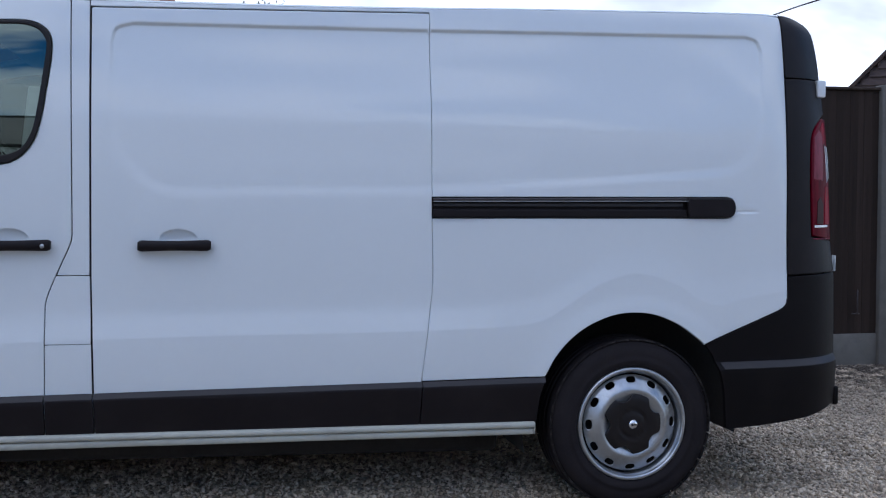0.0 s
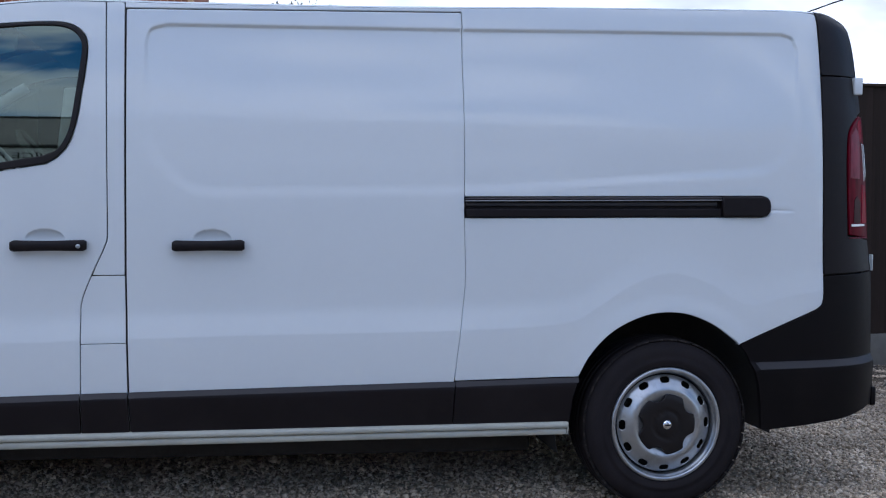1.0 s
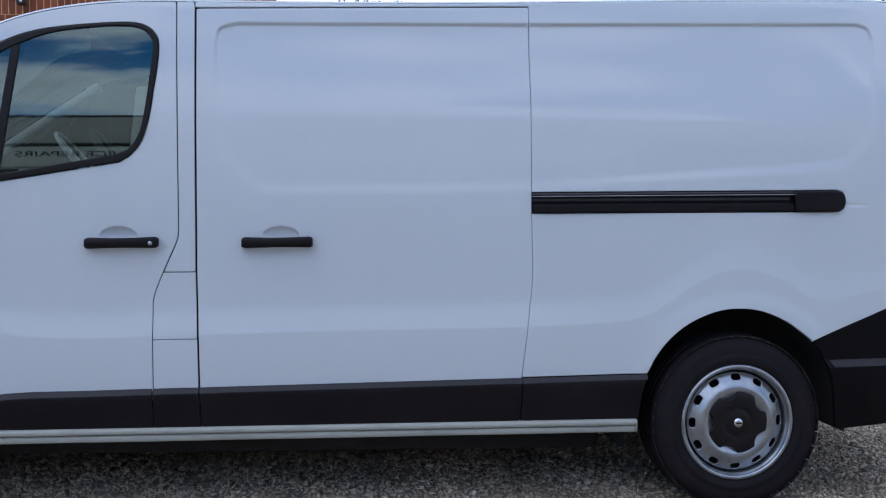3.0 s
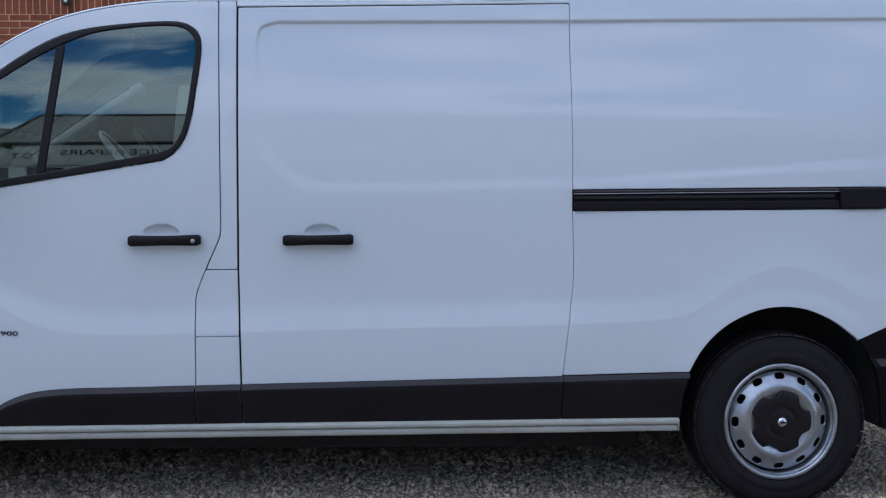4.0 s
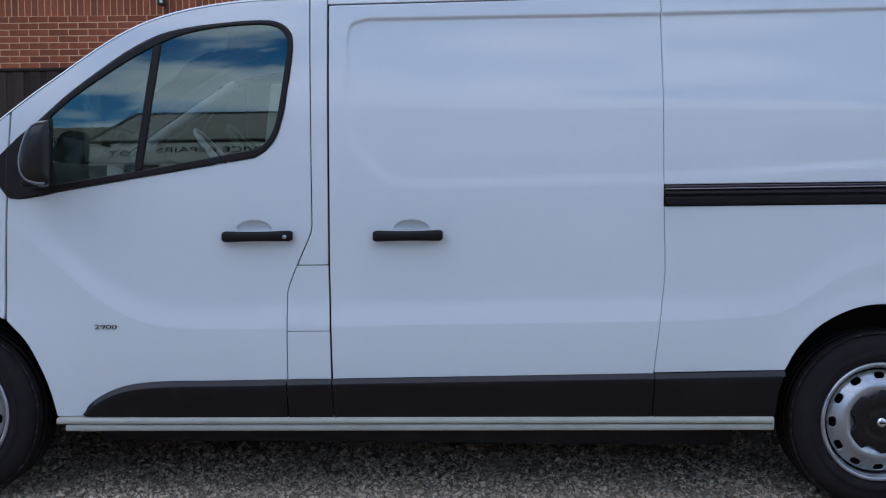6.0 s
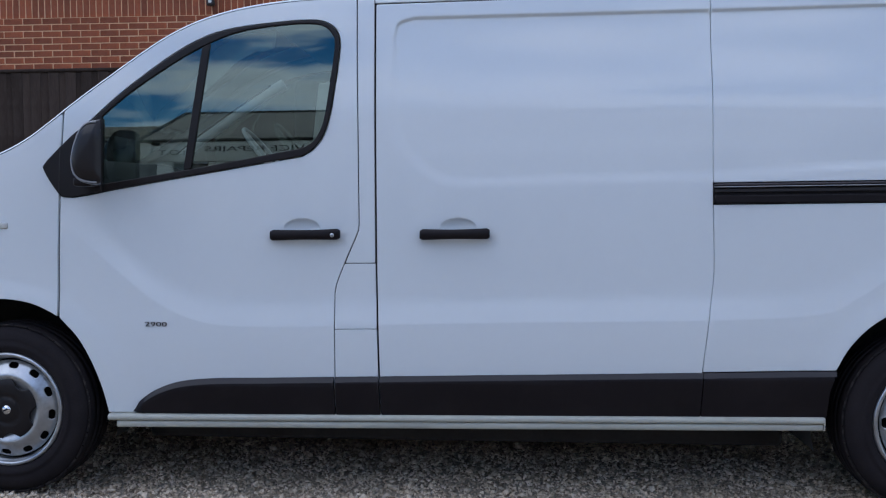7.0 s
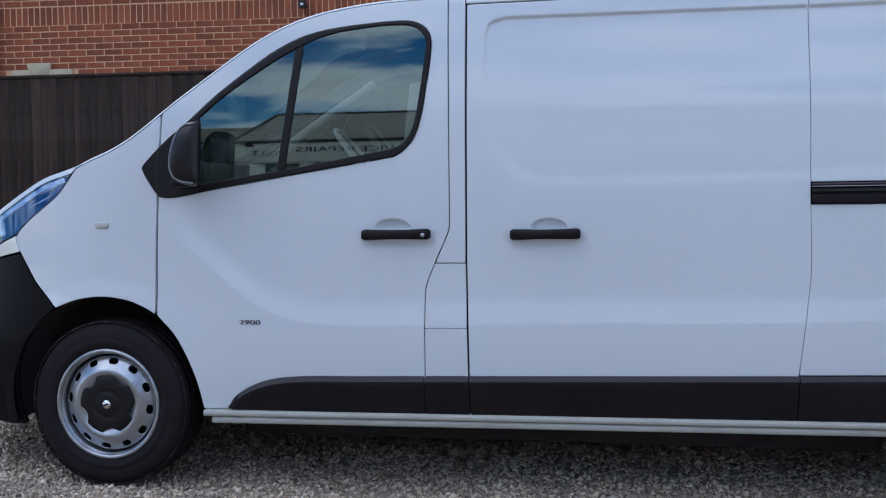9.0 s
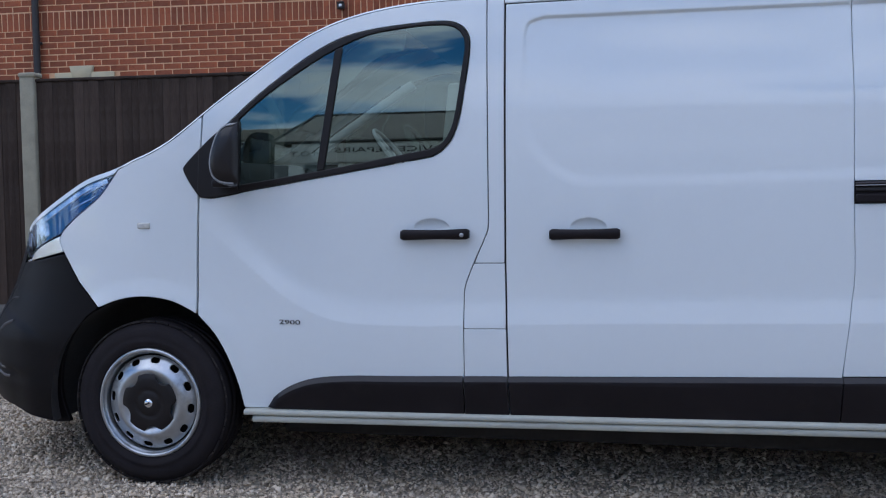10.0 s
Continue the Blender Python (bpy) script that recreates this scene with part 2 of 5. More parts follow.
def offset(poly, d):
    """The closed outline moved inwards by d (outwards if negative)."""
    p = np.array(poly, float)
    if area(poly) < 0:
        p = p[::-1]
    a, b = np.roll(p, 1, 0), np.roll(p, -1, 0)
    e1, e2 = p - a, b - p
    n1 = np.stack([-e1[:, 1], e1[:, 0]], 1) / (np.linalg.norm(e1, axis=1)[:, None] + 1e-9)
    n2 = np.stack([-e2[:, 1], e2[:, 0]], 1) / (np.linalg.norm(e2, axis=1)[:, None] + 1e-9)
    m = n1 + n2
    m = m / np.maximum((m * m).sum(1), 0.5)[:, None] * 2
    return [tuple(q) for q in p + m * d]


def shift_line(line, d):
    """An open line moved to its left by d."""
    p = np.array(line, float)
    t = np.gradient(p, axis=0)
    t /= np.linalg.norm(t, axis=1)[:, None] + 1e-9
    return [tuple(q) for q in p + np.stack([-t[:, 1], t[:, 0]], 1) * d]


def resample(poly, step):
    out = []
    for a, b in zip(poly, list(poly[1:]) + [poly[0]]):
        n = max(1, int(math.ceil(math.dist(a, b) / step)))
        out += [(a[0] + (b[0] - a[0]) * i / n, a[1] + (b[1] - a[1]) * i / n) for i in range(n)]
    return out


def signed_distance(x, z, poly):
    """Distance to a closed outline, positive inside."""
    x, z = np.asarray(x, float), np.asarray(z, float)
    best, inside = np.full(x.shape, 1e9), np.zeros(x.shape, bool)
    for (ax, az_), (bx, bz) in zip(poly, list(poly[1:]) + [poly[0]]):
        ex, ez = bx - ax, bz - az_
        t = np.clip(((x - ax) * ex + (z - az_) * ez) / (ex * ex + ez * ez + 1e-12), 0, 1)
        best = np.minimum(best, np.hypot(x - ax - t * ex, z - az_ - t * ez))
        cross = ((az_ > z) != (bz > z)) & (x < ex * (z - az_) / (ez if abs(ez) > 1e-12 else 1e-12) + ax)
        inside ^= cross
    return np.where(inside, best, -best)


def smoothstep(v):
    v = np.clip(v, 0, 1)
    return v * v * (3 - 2 * v)


def sheet(name, outline, mat, parent, depth, holes=(), cell=0.02, gap=0.0022, r=0.0025, thick=0.02, lift=0.0, dense=(), extra=(), label="", far=None, exact=False):
    """A pressed panel: an outline in x and z, pushed in by depth(x, z), with rolled edges and a returned flange."""
    outer = resample(offset(outline, gap + r), cell)
    inner = [resample(offset(h, -(gap + r))[::-1], cell) for h in holes]
    loops = [outer] + inner
    p = np.array(outer)
    gx, gz = np.meshgrid(np.arange(p[:, 0].min(), p[:, 0].max(), cell), np.arange(p[:, 1].min(), p[:, 1].max(), cell))
    pts = np.stack([gx.ravel(), gz.ravel()], 1)
    for cx, cz, rx, rz, step in dense:
        ax, az_ = np.meshgrid(np.arange(cx - rx, cx + rx, step), np.arange(cz - rz, cz + rz, step))
        keep = (abs(pts[:, 0] - cx) > rx) | (abs(pts[:, 1] - cz) > rz)
        pts = np.concatenate([pts[keep], np.stack([ax.ravel(), az_.ravel()], 1)])
    if len(extra):
        ex = np.array(extra)
        pts = np.concatenate([pts, ex])
    dist = np.full(len(pts), 1e9)
    for i, loop in enumerate(loops):
        d = signed_distance(pts[:, 0], pts[:, 1], loop)
        dist = np.minimum(dist, d if i == 0 else -d)
    pts = pts[dist > np.concatenate([np.full(len(pts) - len(extra), 0.3 * cell), np.full(len(extra), 0.004)])]
    verts, edges = [], []
    for loop in loops:
        s = len(verts)
        verts += [Vector(q) for q in loop]
        edges += [(s + i, s + (i + 1) % len(loop)) for i in range(len(loop))]
    verts += [Vector(q) for q in pts]
    co, _, faces, *_ = geometry.delaunay_2d_cdt(verts, edges, [], 1, 1e-6)
    xz = np.array([tuple(c) for c in co])
    if inner:
        mids = np.array([xz[list(f)].mean(0) for f in faces])
        solid = np.all([signed_distance(mids[:, 0], mids[:, 1], loop) < 0 for loop in inner], axis=0)
        faces = [f for f, s in zip(faces, solid) if s]
    y = depth(xz[:, 0], xz[:, 1]) + lift
    bm = bmesh.new()
    vs = [bm.verts.new((a, b, c)) for a, b, c in zip(xz[:, 0], y, xz[:, 1])]
    for f in faces:
        try:
            bm.faces.new([vs[i] for i in f])
        except ValueError:
            pass
    bmesh.ops.delete(bm, geom=[v for v in bm.verts if not v.link_faces], context="VERTS")
    for f in bm.faces:
        f.normal_update()
        if f.normal.y > 0:
            f.normal_flip()
    rim = [e for e in bm.edges if e.is_boundary]
    for e in rim:
        e.smooth = False
    out = {}
    for e in rim:
        a, b = e.verts
        third = next(v for v in e.link_faces[0].verts if v not in (a, b))
        n = Vector((-(b.co.z - a.co.z), b.co.x - a.co.x))
        if n.dot(Vector((third.co.x - a.co.x, third.co.z - a.co.z))) > 0:
            n = -n
        n.normalize()
        for v in (a, b):
            out[v] = out.get(v, Vector((0, 0))) + n
    steps = [(0.7, 0.3), (1.0, 1.0)]
    prev = {v: v for v in out}
    for k, (side, drop) in enumerate(steps + [(1.0, thick / max(r, 1e-4))]):
        ring = {v: bm.verts.new((v.co.x + n.normalized().x * r * side, v.co.y + r * drop, v.co.z + n.normalized().y * r * side)) for v, n in out.items()}
        for e in rim:
            a, b = e.verts
            f = bm.faces.new((prev[a], prev[b], ring[b], ring[a]))
        prev = ring
    bmesh.ops.recalc_face_normals(bm, faces=bm.faces)
    probe = max(bm.faces, key=lambda f: f.calc_area() * abs(f.normal.y))
    if probe.normal.y > 0:
        bmesh.ops.reverse_faces(bm, faces=bm.faces)
    if far is not None:
        for v in bm.verts:
            v.co.y = far - v.co.y
        bmesh.ops.reverse_faces(bm, faces=bm.faces)
    ob = part(name, bm, mat, parent, label)
    if exact:
        shade_by(ob.data, depth, lift)
    return ob


def shade_by(me, depth, lift):
    """Gives the pressed face the normals of its own curve, so that it mirrors without facets."""
    co = np.empty(len(me.vertices) * 3)
    me.vertices.foreach_get("co", co)
    co = co.reshape(-1, 3)
    x, z, h = co[:, 0], co[:, 2], 0.003
    face = abs(depth(x, z) + lift - co[:, 1]) < 1e-5
    n = np.stack([(depth(x + h, z) - depth(x - h, z)) / (2 * h), -np.ones(len(x)), (depth(x, z + h) - depth(x, z - h)) / (2 * h)], 1)
    n /= np.linalg.norm(n, axis=1)[:, None]
    loops = [tuple(c.vector) for c in me.corner_normals]
    for p in me.polygons:
        if all(face[i] for i in p.vertices):
            for k, i in zip(p.loop_indices, p.vertices):
                loops[k] = tuple(n[i])
    me.normals_split_custom_set(loops)


def text_mesh(name, words, size, depth, mat, m, parent=None, label="", stretch=1.0):
    cu = bpy.data.curves.new(name, "FONT")
    cu.body, cu.size, cu.extrude, cu.align_x, cu.align_y = words, size, depth, "CENTER", "CENTER"
    tmp = bpy.data.objects.new(name, cu)
    scene.collection.objects.link(tmp)
    bpy.context.view_layer.update()
    me = bpy.data.meshes.new_from_object(tmp)
    bpy.data.objects.remove(tmp)
    bpy.data.curves.remove(cu)
    me.transform(m @ Matrix.Diagonal((stretch, 1, 1, 1)))
    me.materials.append(mat)
    ob = new(name, me)
    ob.parent = holder(parent)
    return tagged(ob, label)


def sweep(name, points, radius, mat, parent, steps=10, flat=1.0, label=""):
    """A round or flattened rod along points."""
    p = [Vector(q) for q in points]
    sec = []
    for i, q in enumerate(p):
        t = (p[min(i + 1, len(p) - 1)] - p[max(i - 1, 0)]).normalized()
        a = t.cross(Vector((0, 1, 0)) if abs(t.y) < 0.9 else Vector((1, 0, 0))).normalized()
        b = t.cross(a)
        sec.append([q + a * radius * math.cos(2 * math.pi * k / steps) + b * radius * flat * math.sin(2 * math.pi * k / steps) for k in range(steps)])
    return part(name, loft(sec, close=True), mat, parent, label)


# ---- the van's shape, in its own frame: x to the tail, y away from the near side, z up ----
MID = 0.95                                   # half the van's width
_kz = np.array([0.15, 0.30, 0.45, 0.62, 0.70, 0.85, 1.10, 1.30, 1.50, 1.70, 1.80, 1.88, 1.94, 2.1])
_ks = np.array([-0.12, -0.10, -0.05, -0.015, 0.015, 0.012, 0.022, 0.042, 0.068, 0.10, 0.12, 0.15, 0.26, 0.9])
_zt = np.linspace(0.15, 2.1, 400)
_yt = np.concatenate([[0], np.cumsum(np.diff(_zt) * np.interp((_zt[1:] + _zt[:-1]) / 2, _kz, _ks))])
_yt -= np.interp(0.95, _zt, _yt)
RECESS = spline([(1.462, 1.760), (1.479, 1.814), (1.54, 1.837)], 4) + [(2.63, 1.870)] + spline([(3.964, 1.916), (4.013, 1.899), (4.034, 1.854)], 4) \
    + spline([(4.030, 1.556), (3.984, 1.440), (3.905, 1.367), (3.78, 1.346)], 4) + [(2.677, 1.256)] + spline([(1.744, 1.224), (1.659, 1.232), (1.575, 1.281), (1.511, 1.354), (1.479, 1.427)], 4)
CREASE = np.array([(-1, 1.55), (-0.6, 1.45), (-0.25, 1.34), (-0.05, 1.255), (0.1, 1.16), (0.2, 1.08), (0.323, 0.975), (0.436, 0.878), (0.548, 0.785), (0.66, 0.722), (0.771, 0.688), (0.882, 0.678), (1.10, 0.677), (1.25, 0.684), (1.9, 0.704),
                   (2.65, 0.722), (3.06, 0.750), (3.2, 0.814), (3.34, 0.904), (3.5, 0.950), (3.67, 0.905), (3.77, 0.845), (3.87, 0.825), (4.02, 0.864), (4.6, 0.95)])
CREASE = np.array(sorted(spline(CREASE, 6)))
TAIL = np.array([(0.2, 4.47), (0.60, 4.465), (0.93, 4.455), (1.10, 4.43), (1.39, 4.412), (1.60, 4.395), (1.76, 4.376), (1.85, 4.366), (1.91, 4.356), (1.96, 4.343), (1.99, 4.322), (2.01, 4.29), (2.1, 4.2)])
NOSE = np.array([(0.15, -1.05), (0.25, -1.08), (0.35, -1.12), (0.55, -1.10), (0.62, -1.06), (0.75, -0.985), (0.87, -0.945), (1.05, -0.95), (1.5, -0.95)])
SCOOPS = ((1.128, 1.039), (1.716, 1.047))    # finger hollows over the handles


def nose_y(x, z):
    u = np.clip((0.1 - x) / (0.1 - np.interp(z, NOSE[:, 0], NOSE[:, 1])), 0, 0.999)
    return MID * (1 - (1 - u ** 2.5) ** 0.6)


def tail_y(x, z):
    u = np.clip((x - np.interp(z, TAIL[:, 0], TAIL[:, 1]) + 0.47) / 0.47, 0, 1.2)
    return 0.16 * u ** 3.7


def shell_y(x, z):
    """The plain side without pressings."""
    x, z = np.asarray(x, float), np.asarray(z, float)
    return np.interp(z - 0.028 * (x - 1.4), _zt, _yt) + nose_y(x, z) + tail_y(x, z)


def side_y(x, z):
    x, z = np.asarray(x, float), np.asarray(z, float)
    y = shell_y(x, z)
    d = signed_distance(x, z, RECESS)
    w = 0.014 + 0.042 * smoothstep((1.78 - z) / 0.35)
    level = z - 0.028 * (x - 1.4)
    ends = smoothstep((x - 1.50) / 0.30) * smoothstep((4.02 - x) / 0.30)
    deep = (1 - smoothstep((1.75 - z) / 0.25)) * (1 - (1 - ends) * smoothstep((1.832 - level) / 0.28))
    y = y + (0.0028 - 0.0007 * smoothstep((x - 3.75) / 0.25) + 0.0089 * deep) * smoothstep((d + 0.034 * smoothstep((1.78 - z) / 0.35)) / w)
    zc = np.interp(x, CREASE[:, 0], CREASE[:, 1])
    rise = np.clip((z - zc + 0.010) / 0.12, 0, 1)
    y = y + 0.0178 * (1 - 0.40 * smoothstep((x - 2.7) / 0.4)) * (np.minimum(rise, 0.5) + np.clip(rise - 0.5, 0, 1) * (1.5 - rise)) * smoothstep((x - 0.10) / 0.42)
    y = y + 0.003 * smoothstep(1 - abs(z - 1.196) / 0.009) * smoothstep((x - 3.90) / 0.02) * smoothstep((4.03 - x) / 0.05)
    for cx, cz in SCOOPS:
        e = np.hypot((x - cx) / 0.067, (z - cz) / 0.035)
        y = y + 0.017 * np.clip(1 - e ** 2, 0, 1) ** 0.6
    arch = np.hypot(x - 3.498, z - 0.36)
    y = y - 0.006 * smoothstep((0.50 - arch) / 0.07) * (z > 0.3)
    arch = np.hypot(x - 0.0, z - 0.34)
    y = y - 0.007 * smoothstep((0.50 - arch) / 0.09) * (z > 0.3)
    return y


SILHOUETTE = spline([(0.190, 1.4585), (0.288, 1.537), (0.390, 1.614), (0.498, 1.694), (0.606, 1.766), (0.714, 1.820), (0.822, 1.857), (0.930, 1.882),
                     (1.040, 1.8995), (1.142, 1.9095), (1.293, 1.917), (1.669, 1.926), (2.3, 1.946), (2.975, 1.977), (3.697, 2.007), (4.13, 2.022)], 5)
SIDE_TOP = shift_line(SILHOUETTE, -0.012)
BONNET = spline([(0.202, 1.467), (0.121, 1.403), (0.075, 1.370), (0.005, 1.330), (-0.067, 1.299), (-0.116, 1.275), (-0.167, 1.255), (-0.247, 1.230), (-0.303, 1.206),
                 (-0.362, 1.174), (-0.426, 1.139), (-0.497, 1.101), (-0.565, 1.065), (-0.612, 1.034), (-0.635, 1.008)], 4)
WING_TOP = shift_line(BONNET, 0.012)
LAMP_EDGE = spline([(-0.135, 1.243), (-0.173, 1.191), (-0.212, 1.146), (-0.280, 1.096), (-0.353, 1.043), (-0.403, 0.998), (-0.410, 0.960), (-0.390, 0.921)], 4)
ARCH_F = spline([(-0.212, 0.707), (-0.143, 0.735), (-0.072, 0.752), (0.003, 0.757), (0.091, 0.745), (0.16, 0.718), (0.211, 0.686), (0.275, 0.621), (0.32, 0.545), (0.354, 0.468), (0.376, 0.40), (0.392, 0.331)], 3)
ARCH_R = spline([(3.125, 0.533), (3.163, 0.606), (3.220, 0.674), (3.291, 0.728), (3.388, 0.770), (3.482, 0.784), (3.579, 0.774), (3.677, 0.736), (3.752, 0.686), (3.792, 0.655)], 3)
ARCH_R2 = spline([(3.792, 0.655), (3.834, 0.598), (3.869, 0.494), (3.886, 0.378), (3.893, 0.318)], 3)
DOOR_REAR = [(1.325, 1.9015), (1.3255, 1.885), (1.329, 1.69), (1.343, 1.061)] + spline([(1.341, 1.035), (1.329, 1.002), (1.299, 0.932), (1.264, 0.842), (1.254, 0.80)], 3) + [(1.254, 0.659), (1.257, 0.483)]
SLIDE_FRONT = [(1.392, 1.877), (1.397, 1.472), (1.403, 1.1), (1.406, 0.903), (1.414, 0.663), (1.420, 0.488)]
SLIDE_REAR = spline([(2.643, 1.928), (2.648, 1.72), (2.654, 1.546), (2.659, 1.233), (2.662, 1.10), (2.668, 0.898), (2.657, 0.768), (2.641, 0.616), (2.631, 0.517)], 3)
QUARTER_EDGE = spline([(3.790, 0.657), (3.922, 0.713), (4.047, 0.766), (4.115, 0.795)], 2) + spline([(4.126, 0.801), (4.146, 0.818), (4.153, 0.845)], 4) + \
    spline([(4.154, 0.93), (4.149, 1.143), (4.146, 1.375), (4.140, 1.608), (4.132, 1.844), (4.128, 1.950), (4.126, 2.006)], 3)
WINDOW_EDGE = spline([(0.214, 1.335), (0.275, 1.390), (0.342, 1.451), (0.431, 1.534), (0.537, 1.618), (0.647, 1.697), (0.756, 1.756), (0.866, 1.788), (1.022, 1.810), (1.150, 1.820),
                      (1.212, 1.811), (1.250, 1.782), (1.263, 1.738), (1.259, 1.664), (1.246, 1.57), (1.232, 1.473), (1.208, 1.389), (1.171, 1.338), (1.128, 1.309)], 3) + \
    spline([(0.770, 1.243), (0.435, 1.181), (0.322, 1.157), (0.254, 1.147), (0.2145, 1.156)], 3)
GLASS_EDGE = spline([(0.371, 1.452), (0.450, 1.521), (0.538, 1.586), (0.647, 1.659), (0.736, 1.711), (0.866, 1.768), (1.020, 1.796), (1.148, 1.805), (1.207, 1.793), (1.236, 1.762),
                     (1.243, 1.730), (1.237, 1.666), (1.211, 1.474), (1.189, 1.400), (1.158, 1.358), (1.115, 1.338)], 3) + [(0.766, 1.269), (0.498, 1.221), (0.374, 1.200)]


LAMP_LOW = np.array([(-0.66, 0.88), (-0.60, 0.90), (-0.568, 0.924), (-0.486, 0.963), (-0.412, 0.992), (-0.353, 1.043), (-0.28, 1.096), (-0.21, 1.146), (-0.13, 1.243)])


def lean(x, z):
    """How far the headlamp leans back above its lower edge."""
    return 0.42 * np.clip(z - np.interp(x, LAMP_LOW[:, 0], LAMP_LOW[:, 1]), 0, 0.2) * smoothstep((-0.13 - x) / 0.16)


def below(line, x):
    p = np.array(sorted(line))
    return float(np.interp(x, p[:, 0], p[:, 1]))


def between(line, x0, x1):
    return [q for q in line if min(x0, x1) < q[0] < max(x0, x1)]


van = tagged(new("panel_van"), "white long-wheelbase panel van with black plastic trim on gravel", "van")
van.matrix_world = R

# roof and windscreen surround, one skin over both sides
rows = []
for (x, z), (sx, sz) in zip(SILHOUETTE, SIDE_TOP):
    nx, nz = (x - sx) / 0.012, (z - sz) / 0.012
    y0 = float(side_y(sx, sz))
    crown = 0.016 * float(smoothstep((x - 1.2) / 0.9))
    half = [(-0.012, y0), (-0.007, y0 + 0.005), (-0.003, y0 + 0.016), (0.000, y0 + 0.040), (0.000, 0.19), (0.0, 0.27), (-0.003 + crown * 0.6, 0.5), (-0.004 + crown, MID)]
    row = [(x + nx * d, y, z + nz * d) for d, y in half]
    rows.append((x, z, nx, nz, row + [(a, 2 * MID - b, c) for a, b, c in row[-2::-1]]))
part("roof", loft([r[4] for r in rows if r[0] >= 0.9]), PAINT, van)
pillars = [r for r in rows if r[0] < 0.9] + [next(r for r in rows if r[0] >= 0.9)]
pillars = [(*r[:4], r[4][:4] + [(r[0], r[4][0][1] + w, r[1]) for w in (0.06, 0.085)]) for r in pillars]
part("windscreen_pillar", loft([r[4] for r in pillars]), PAINT, van)
part("windscreen_pillar", loft([[(a, 2 * MID - b, c) for a, b, c in r[4]] for r in pillars]), PAINT, van)
screen = []
for x, z, nx, nz, row in pillars:
    base = row[-1]
    screen.append([(base[0] + nx * 0.004 * math.sin(math.pi * k / 12) - 0.10 * math.sin(math.pi * k / 12) * max(0, 1.0 - x), base[1] + (2 * MID - 2 * base[1]) * k / 12, base[2] + nz * 0.004 * math.sin(math.pi * k / 12)) for k in range(13)])
glass = part("windscreen", loft(screen), WINDSCREEN, van)
glass.visible_shadow = False

rows, cowl = [], []
for (x, z), (sx, sz) in zip(BONNET, WING_TOP):
    nx, nz = (x - sx) / 0.012, (z - sz) / 0.012
    y0 = float(side_y(sx, sz))
    back = float(lean(sx, sz))
    y0, x = y0 + back, x - 0.52 * back
    crown = float(smoothstep((-0.18 - sx) / 0.12))
    skirt = 0.011 * float(smoothstep((-0.120 - sx) / 0.03))
    half = [(-0.012 - skirt, y0 - 0.001), (-0.007, y0 + 0.005), (-0.003, y0 + 0.016), (0.0, y0 + 0.04), (0.003 * crown, y0 + 0.16), (0.8 * 0.014 * crown, 0.55), (0.014 * crown, MID)]
    row = [(x + nx * d - 0.18 * max(0, -x) * (y - y0), y, z + nz * d) for d, y in half]
    if x < -0.10:
        rows.append(row + [(a, 2 * MID - b, c) for a, b, c in row[-2::-1]])
    cowl.append(row[:5])
part("bonnet", loft(rows), PAINT, van)
cowl = [c for c in cowl if c[0][0] > -0.14]
part("cowl_side", loft(cowl), PAINT, van)
part("cowl_side", loft([[(a, 2 * MID - b, c) for a, b, c in r] for r in cowl]), PAINT, van)
lower_glass = []
for r in cowl:
    e = r[-1]
    lower_glass.append([(e[0] - 0.16 * math.sin(math.pi * k / 12), e[1] + (2 * MID - 2 * e[1]) * k / 12, e[2]) for k in range(13)])
lower_glass = part("windscreen", loft(lower_glass), WINDSCREEN, van)
lower_glass.visible_shadow = False

PRESSING = [q for d in (-0.034, -0.022, -0.012, -0.005, 0.0, 0.005, 0.010, 0.015, 0.022, 0.034, 0.046, 0.060, 0.075) for q in resample(offset(RECESS, d), 0.012)]

CREASE_LINE = [(x, float(np.interp(x, CREASE[:, 0], CREASE[:, 1])) + d) for d in (-0.018, -0.013, -0.008, -0.002, 0.008, 0.022) for x in np.arange(0.0, 4.3, 0.012)]

# front wing
wing = between(WING_TOP, 0.185, -0.132)
wing_outline = [(0.2215, below(SIDE_TOP, 0.2215))] + wing + LAMP_EDGE + [(-0.309, 0.806)] + [q for q in ARCH_F if q[0] < 0.2] + [(0.205, 0.690), (0.205, 0.928), (0.210, 1.16)]
sheet("front_wing", wing_outline, PAINT, van, side_y, exact=True, cell=0.014)

# front door with its window opening
door_top = between(SIDE_TOP, 0.24, 1.31) + [(1.318, below(SIDE_TOP, 1.318))]
door_outline = [(0.209, 0.692), (0.209, 0.928), (0.212, 1.16), (0.217, 1.335), (0.224, below(SIDE_TOP, 0.224))] + door_top + DOOR_REAR + [(1.262, 0.331)] + [q for q in ARCH_F if q[0] > 0.215][::-1]
front_door = sheet("front_door", door_outline, PAINT, van, side_y, exact=True, holes=[WINDOW_EDGE], dense=[(1.135, 1.035, 0.08, 0.06, 0.0045)], extra=CREASE_LINE)

